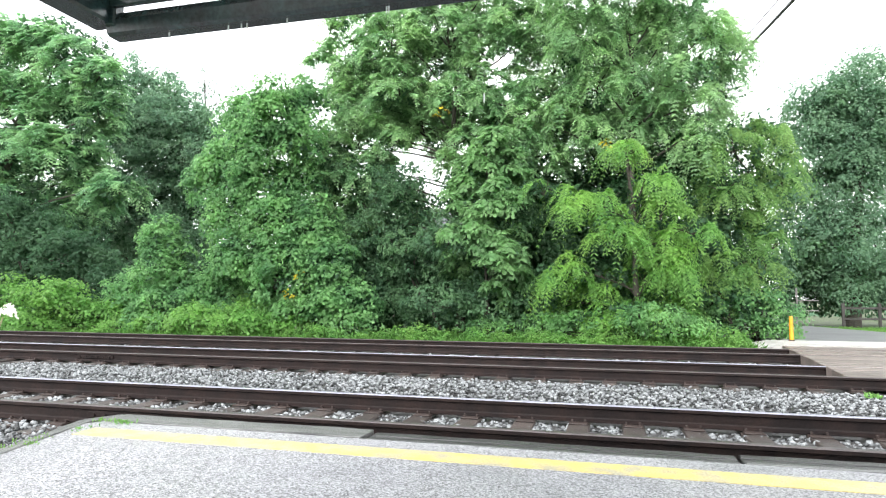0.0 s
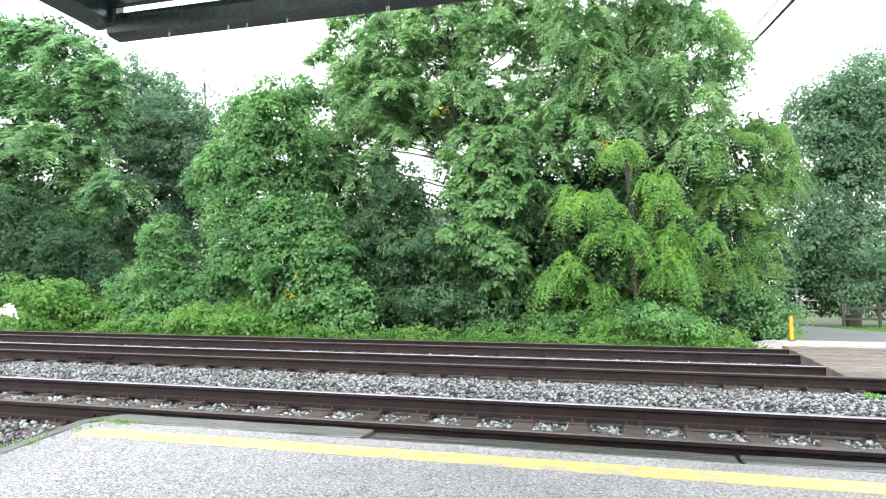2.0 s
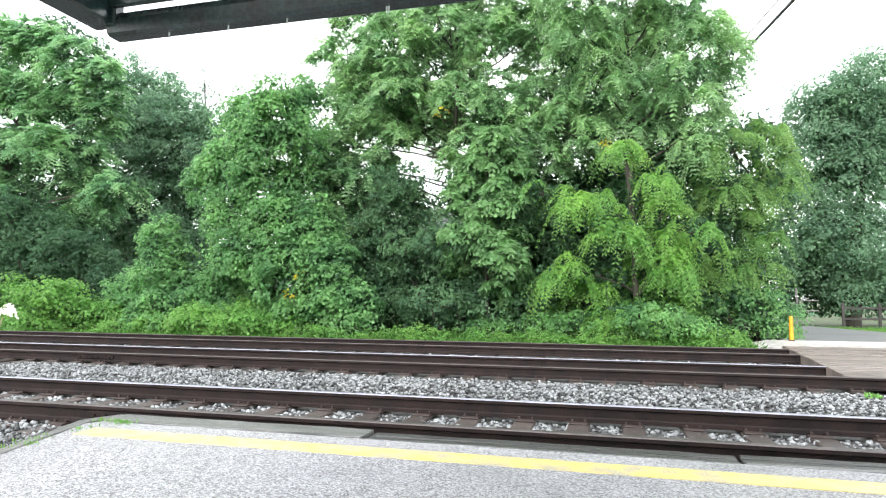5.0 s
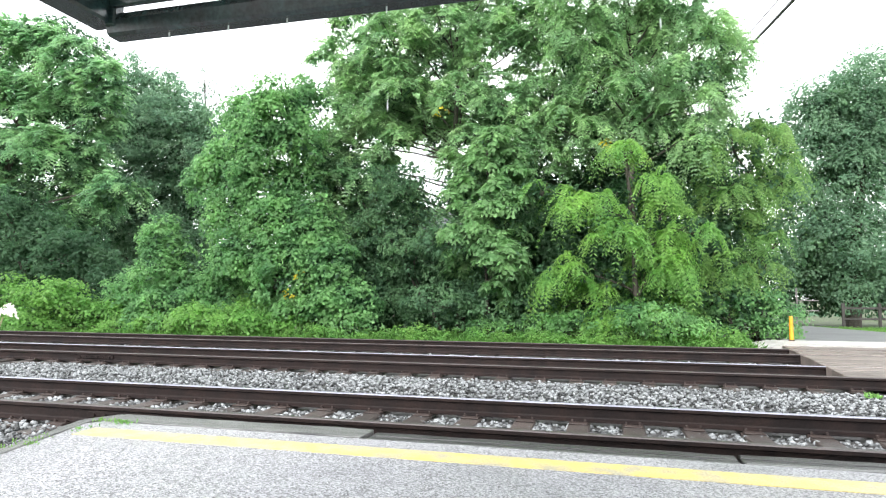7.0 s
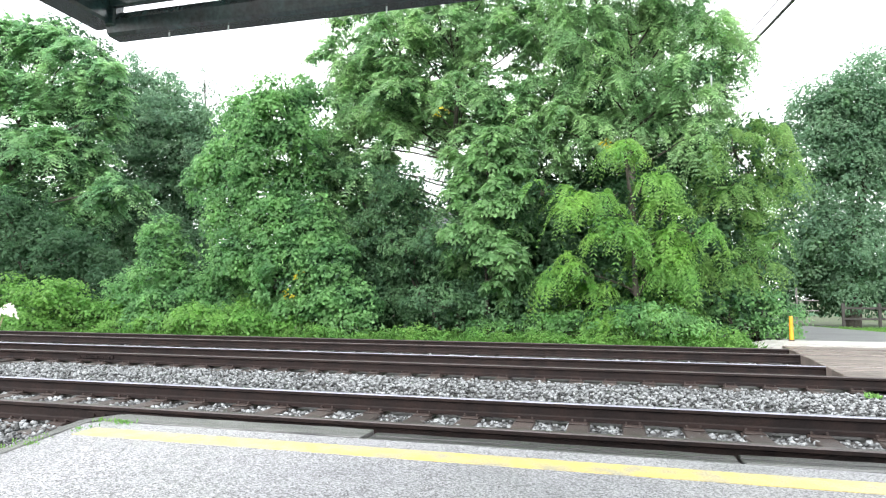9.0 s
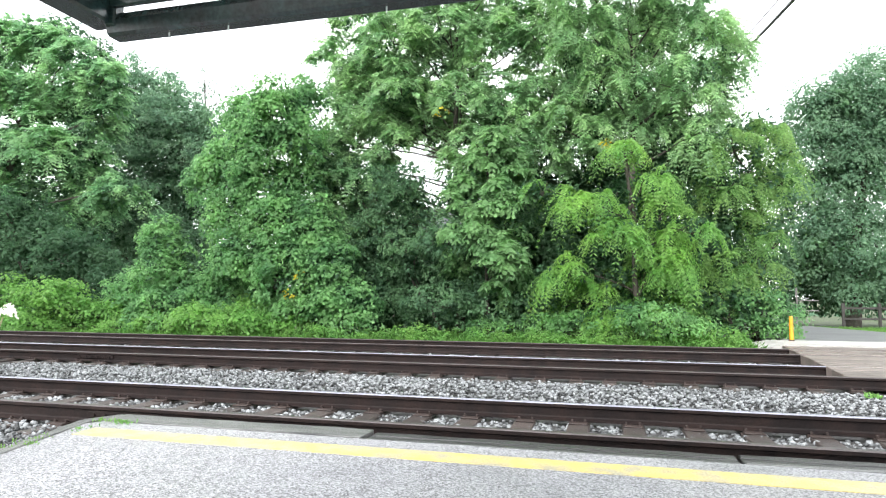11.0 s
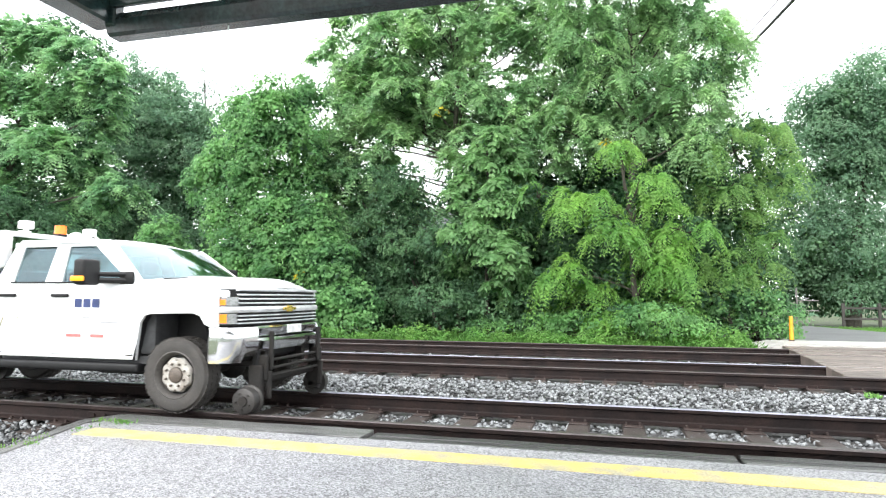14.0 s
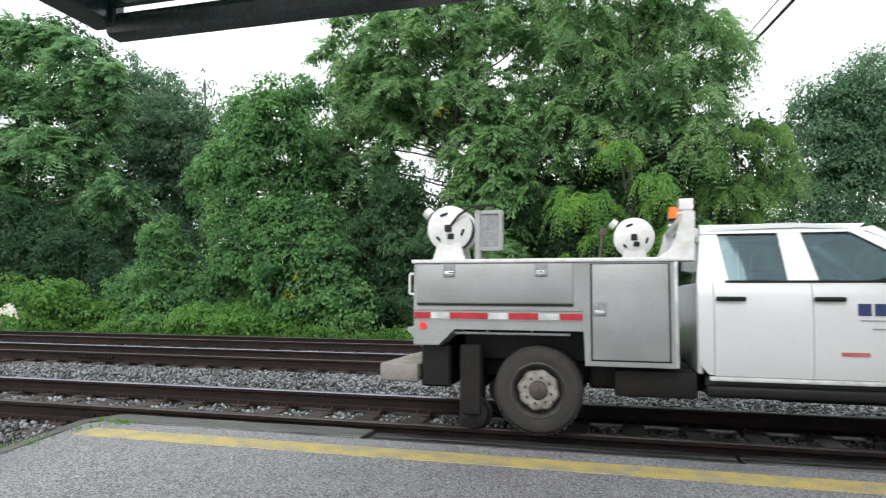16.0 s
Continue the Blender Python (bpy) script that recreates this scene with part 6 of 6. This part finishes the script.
# service body
body = part("service_body", prism(bmesh.new(), [(-4.66, 0.90), (-2.40, 0.90), (-2.40, 0.98), (-4.66, 0.98)], -0.66, 0.66), M_ALU, truck, "grey metal service body floor")
OUT = [(-4.66, 0.735), (-4.42, 0.735), (-4.29, 0.885), (-3.18, 0.885), (-3.18, 0.595), (-2.45, 0.595), (-2.45, 1.455), (-4.66, 1.455)]
for s in (-1, 1):
    b = prism(bmesh.new(), OUT, s * 0.66, s * 1.025)
    bmesh.ops.bevel(b, geom=[e for e in b.edges if abs(e.verts[0].co.y - e.verts[1].co.y) < 0.01], offset=0.008, segments=2, affect="EDGES")
    side = part("side_box", b, M_ALU, truck, "grey metal tool compartment", smooth=True)
    b = box(bmesh.new(), -4.68, -2.435, s * 0.63, s * 1.042, 1.452, 1.485, 0.008, 2)
    part("top_rail", b, M_REELWHITE, side, "white top rail", smooth=True)
    lid = part("lid", box(bmesh.new(), -4.625, -3.27, s * 1.02, s * 1.040, 1.105, 1.44, 0.006, 2), M_ALU, side, smooth=True)
    part("hinge_strip", box(bmesh.new(), -4.62, -3.27, s * 1.022, s * 1.046, 1.085, 1.100, 0.003), M_FRAME, side)
    part("ledge", box(bmesh.new(), -4.66, -3.19, s * 1.02, s * 1.034, 1.04, 1.08, 0.004), M_ALU, side)
    door = part("door", box(bmesh.new(), -3.115, -2.52, s * 1.02, s * 1.042, 0.65, 1.43, 0.006, 2), M_ALU, side, smooth=True)
    part("seal", box(bmesh.new(), -3.13, -2.505, s * 1.018, s * 1.030, 0.638, 1.437, 0.002), M_FRAME, side)
    for x, z, owner in ((-4.33, 1.385, lid), (-3.53, 1.385, lid), (-3.055, 1.06, door)):
        h = part("latch", box(bmesh.new(), x - 0.055, x + 0.055, s * 1.036, s * 1.046, z - 0.058, z + 0.058, 0.006, 2), M_GREYMARK, truck, "grey recessed latch", smooth=True)
        part("paddle", box(bmesh.new(), x - 0.04, x + 0.04, s * 1.044, s * 1.054, z - 0.05, z - 0.005, 0.004, 2), M_CHROME, h, "bright paddle", smooth=True)
    b = box(bmesh.new(), -4.655, -3.19, s * 1.022, s * 1.031, 0.955, 1.028, 0.0)
    part("tape_backing", b, M_ALU, side)
    x = -4.65
    for k, wd in enumerate((0.155, 0.17, 0.34, 0.175, 0.255, 0.175, 0.19)):
        part("reflector", box(bmesh.new(), x, x + wd - 0.004, s * 1.030, s * 1.037, 0.968, 1.022, 0.0), M_WHITEREFL if k % 2 else M_REDREFL, side, "white reflector" if k % 2 else "red reflector")
        x += wd
    b = bmesh.new()
    rod(b, (-4.57, s * 1.02, 0.905), (-4.57, s * 1.042, 0.905), 0.032, n=14)
    part("tail_lamp", b, M_TAIL, side, "lit red round lamp", smooth=True)
    b = bmesh.new()
    rod(b, (-4.30, s * 0.99, 0.845), (-3.30, s * 0.99, 0.845), 0.012, n=8)
    for xx in (-4.0, -3.62):
        rod(b, (xx, s * 0.99, 0.845), (xx, s * 0.99, 0.89), 0.010, n=6)
    part("rub_rail", b, M_GREYMARK, side)
    b = bmesh.new()
    rod(b, (-4.66, s * 0.98, 1.18), (-4.71, s * 0.98, 1.18), 0.012, n=6)
    rod(b, (-4.71, s * 0.98, 1.18), (-4.71, s * 0.98, 1.36), 0.012, n=6)
    rod(b, (-4.71, s * 0.98, 1.36), (-4.66, s * 0.98, 1.36), 0.012, n=6)
    part("grab_handle", b, M_REELWHITE, side)
    part("corner_trim", box(bmesh.new(), -2.475, -2.447, s * 0.99, s * 1.032, 0.60, 1.45, 0.005, 2), M_BRIGHT, side, "bright corner trim", smooth=True)
    # curved gusset of the headboard
    g = [(-2.41, 1.46), (-2.60, 1.483), (-2.50, 1.55), (-2.44, 1.66), (-2.41, 1.76), (-2.39, 1.86), (-2.30, 1.86), (-2.315, 1.46)]
    b = prism(bmesh.new(), g, s * 0.80, s * 0.98)
    part("headboard_gusset", b, M_REELWHITE, side)
b = box(bmesh.new(), -2.385, -2.30, -0.90, 0.90, 1.82, 1.875, 0.01)
bar = part("headboard", b, M_REELWHITE, truck, "white crossbar above cab")
for y in (-0.62, 0.30):
    b = box(bmesh.new(), -2.39, -2.27, y - 0.06, y + 0.06, 1.915, 2.01, 0.012, 2)
    rod(b, (-2.33, y, 1.87), (-2.33, y, 1.93), 0.03, n=10)
    box(b, -2.40, -2.30, y - 0.05, y + 0.05, 1.875, 1.895, 0.004)
    part("work_lamp", b, M_REELWHITE, bar, "white work lamp", smooth=True)
    part("lens", box(bmesh.new(), -2.402, -2.386, y - 0.05, y + 0.05, 1.925, 2.0, 0.003), M_LENS, truck, "clear lens")
b = bmesh.new()
rod(b, (-2.36, -0.12, 1.875), (-2.36, -0.12, 1.90), 0.075, n=18)
part("beacon_base", b, M_BLACK, bar, smooth=True)
b = bmesh.new()
rod(b, (-2.36, -0.12, 1.90), (-2.36, -0.12, 2.01), 0.068, 0.062, 18)
part("beacon", b, M_BEACON, bar, "orange warning beacon", smooth=True)
part("back_wall", box(bmesh.new(), -4.66, -4.62, -0.66, 0.66, 0.75, 1.30, 0.005), M_ALU, truck, "grey tailgate")


# what hangs below the frame, added to block light and darken the underside
b = box(bmesh.new(), -1.6, -0.2, -0.30, 0.32, 0.26, 0.55, 0.06, 2)
part("gearbox", b, M_FRAME, truck, smooth=True)
b = bmesh.new()
rod(b, (-0.8, 0.1, 0.36), (REAR_X, 0.05, ZC), 0.045, n=10)
part("drive_shaft", b, M_FRAME, truck, smooth=True)
b = bmesh.new()
rod(b, (-0.6, 0.55, 0.33), (-3.0, 0.55, 0.33), 0.04, n=10)
rod(b, (-2.0, 0.55, 0.33), (-2.6, 0.55, 0.33), 0.11, n=12)
part("exhaust", b, M_FRAME, truck, smooth=True)
# Plain block added between the parts to close off light from below.
b = box(bmesh.new(), -3.16, -2.32, -0.62, 0.95, 0.36, 0.58, 0.03, 2)
part("filler_tray", b, M_FRAME, truck)
# Added solid block, black to give the dark of the rear wheel space.
b = box(bmesh.new(), -4.3, -3.0, -0.60, 0.60, 0.58, 0.89, 0.02)
part("wheel_housing", b, M_BLACK, truck, "black block added for the dark space above rear axle")


# hose reels
def reel(x, y, z, r, arm):
    g = part("hose_reel", ring(bmesh.new(), [(0.001, -0.10), (0.03, -0.13), (r * 0.75, -0.115), (r, -0.09), (r * 1.0, -0.075), (r * 0.8, -0.07), (r * 0.8, 0.13), (r, 0.14), (r, 0.16), (0.001, 0.16)], 36), M_REELWHITE, truck, "white enamelled hose reel", smooth=True)
    g.location = (x, y, z)
    b = bmesh.new()
    for k in range(6):
        ring(b, [(r * 0.86 + 0.012 * math.cos(a), -0.05 + 0.034 * k + 0.015 * math.sin(a)) for a in [2 * math.pi * q / 6 for q in range(6)]], 24)
    part("hose", b, M_HOSE, g, "coiled black hose", smooth=True)
    for y0, y1 in ((-0.115, -0.08), (0.15, 0.18)):
        part("foot", prism(bmesh.new(), [(-r * 0.75, -r - 0.09), (r * 0.75, -r - 0.09), (r * 0.45, -r * 0.55), (-r * 0.45, -r * 0.55)], y0, y1), M_REELWHITE, g)
    b = bmesh.new()
    for a, c in ((95, 125), (215, 235), (330, 355)):
        rod(b, (0.66 * r * math.cos(radians(a)), -0.125, 0.66 * r * math.sin(radians(a))), (0.66 * r * math.cos(radians(c)), -0.125, 0.66 * r * math.sin(radians(c))), 0.011, n=6)
    box(b, -0.035, 0.03, -0.15, -0.11, -0.035, 0.03, 0.008)
    box(b, -0.01, 0.05, -0.14, -0.11, -0.10, -0.05, 0.008)
    part("slot_marks", b, M_FRAME, g, "dark slots and gear")
    b = bmesh.new()
    rod(b, (-r * 0.9, -0.05, r * 0.62), (-r * 1.12, -0.05, r * 0.80), 0.05, n=12)
    part("motor", b, M_REELWHITE, g, smooth=True)
    if arm:
        b = bmesh.new()
        p = [(0.0, -0.13, 0.0), (0.10, -0.15, 0.11), (0.20, -0.14, 0.18), (0.32, -0.10, 0.20), (0.40, -0.08, 0.20)]
        for q, w in zip(p, p[1:]):
            rod(b, q, w, 0.012, n=6)
        part("guide_arm", b, M_FRAME, g)
    return g


reel(-4.36, -0.83, 1.77, 0.205, True)
reel(-2.72, 0.55, 1.79, 0.205, False)
b = box(bmesh.new(), -4.13, -4.08, -0.92, -0.82, 1.485, 1.93, 0.006)
for z0, z1, x0, x1 in ((1.89, 1.925, -4.08, -3.89), (1.57, 1.60, -4.08, -3.89), (1.57, 1.925, -3.915, -3.885)):
    box(b, x0, x1, -0.92, -0.82, z0, z1, 0.005)
part("reel_rack", b, M_ALU, truck, "grey metal rack")
part("mesh_panel", box(bmesh.new(), -4.08, -3.91, -0.905, -0.895, 1.60, 1.89, 0.0), M_GREYMARK, truck, "grey mesh panel")
b = bmesh.new()
rod(b, (-3.07, -0.5, 1.47), (-3.03, -0.5, 1.72), 0.012, n=8)
rod(b, (-3.03, -0.5, 1.72), (-3.02, -0.5, 1.79), 0.03, n=8)
part("hose_nozzle", b, M_HUB, truck, "dull brass hose nozzle")
b = box(bmesh.new(), -5.0, -4.64, -0.95, 0.95, 0.40, 0.56, 0.02, 2)
part("rear_bumper", b, M_CONCBLOCK, truck, "dirty grey rear step", smooth=True)
b = prism(bmesh.new(), [(-4.66, 0.86), (-4.90, 0.86), (-4.90, 0.83), (-4.68, 0.60), (-4.66, 0.60)], -0.45, -0.1)
part("crane_shelf", b, M_ALU, truck)
b = box(bmesh.new(), -4.62, -4.35, -0.90, 0.90, 0.36, 0.74, 0.02)
part("rear_skirt", b, M_BLACK, truck)


def truck_x(t):
    """Where the front axle is: it comes slowly, then gathers speed."""
    pts = [(12.3, -8.50), (12.5, -8.10), (13.0, -6.965), (13.5, -5.68), (14.0, -4.185), (14.5, -2.54), (15.0, -0.777), (15.5, 1.07), (16.0, 2.975)]
    if t <= 12.3:
        return -8.50 - 1.9 * (12.3 - t)
    ts, xs = np.array([p[0] for p in pts]), np.array([p[1] for p in pts])
    v = np.gradient(xs, ts)
    i = min(int(np.searchsorted(ts, t, side="right")) - 1, len(ts) - 2)
    h = ts[i + 1] - ts[i]
    s = (t - ts[i]) / h
    return float((1 + 2 * s) * (1 - s) ** 2 * xs[i] + s * (1 - s) ** 2 * h * v[i] + s * s * (3 - 2 * s) * xs[i + 1] + s * s * (s - 1) * h * v[i + 1])


def sway(ob, rows):
    """A tree leans a little in the wind: seconds, degrees along the track, degrees across."""
    x, y, z = ob.location
    walk(ob, [(t, pose(x, y, z, b, a, 0)) for t, a, b in rows])


def motions():
    tenth = [k / 10 for k in range(161)]
    for d, (t, x, z) in zip(DROPS, DRIPS):
        t0 = t - math.sqrt((2.43 - z) / 4.905)
        rest, low = pose(x, 2.545, 2.43), pose(x, 2.545, PLAT - 0.1)
        fall = [(t0 + 0.05 * k, pose(x, 2.545, max(PLAT - 0.1, 2.43 - 4.905 * (0.05 * k) ** 2))) for k in range(17) if 0 < t0 + 0.05 * k < 16]
        rows = ([(0.0, rest)] if t0 > 0.05 else [(0.0, fall.pop(0)[1])]) + fall
        walk(d, [r for i, r in enumerate(rows) if i == 0 or r[0] > 0.02] + ([(16.0, low)] if rows[-1][0] < 15.95 else []))
    walk(truck, [(t, pose(truck_x(t), TRACKS[0], 0)) for t in tenth])
    for w, x, y in ROAD:
        walk(w, [(t, pose(x, y, ZC, 0, math.degrees(truck_x(t) / RT), 0)) for t in tenth])
    for w, x, y in GUIDES:
        walk(w, [(t / 30, pose(x, y, GR, 0, math.degrees(truck_x(t / 30) / GR), 0)) for t in range(481)])
    sway(SWAY["main"], [(0, -0.5, 0), (1.0, -0.75, 0.1), (2.0, -0.5, 0), (3.5, 0.0, 0.1), (6.5, 0.0, 0), (8.0, 0.1, 0.1), (11.5, 0.0, 0), (16, 0.1, 0)])
    sway(SWAY["ailanthus"], [(0, 0.0, 0), (1.5, -0.25, 0.1), (3.5, -0.4, 0), (6.5, -0.1, 0.1), (9.0, 0.25, 0), (12.0, 0.3, 0), (16, 0.25, 0.1)])
    sway(SWAY["sapling"], [(0, 0.5, 0), (1.0, 0.5, 0.2), (1.8, 0.0, 0), (7.0, 0.1, 0), (9.0, 0.2, 0.2), (11.5, 0.0, 0), (14.0, -1.2, 0.1), (16, -1.1, 0)])
    sway(SWAY["walnut"], [(0, -0.6, 0), (1.5, -0.9, 0), (3.5, -0.3, 0.2), (6.3, -0.2, 0), (8.0, 0.0, 0.2), (9.2, 0.6, 0), (12.5, 0.5, 0), (16, 0.7, 0.2)])
    sway(SWAY["maple"], [(0, -0.5, 0), (2.0, -0.3, 0), (3.5, 0.1, 0.1), (6.5, -0.2, 0), (8.5, 0.5, 0.1), (11.5, 0.3, 0), (14.0, 0.5, 0), (16, 0.9, 0.1)])
    sway(SWAY["column"], [(0, -0.2, 0), (2.0, -0.3, 0.1), (4.0, 0.1, 0), (8.0, 0.0, 0.1), (12.0, 0.1, 0), (16, 0.0, 0)])
    sway(SWAY["right"], [(0, 0.1, 0), (4.0, -0.1, 0.1), (8.0, 0.1, 0), (12.0, 0.0, 0.1), (16, 0.1, 0)])


motions()
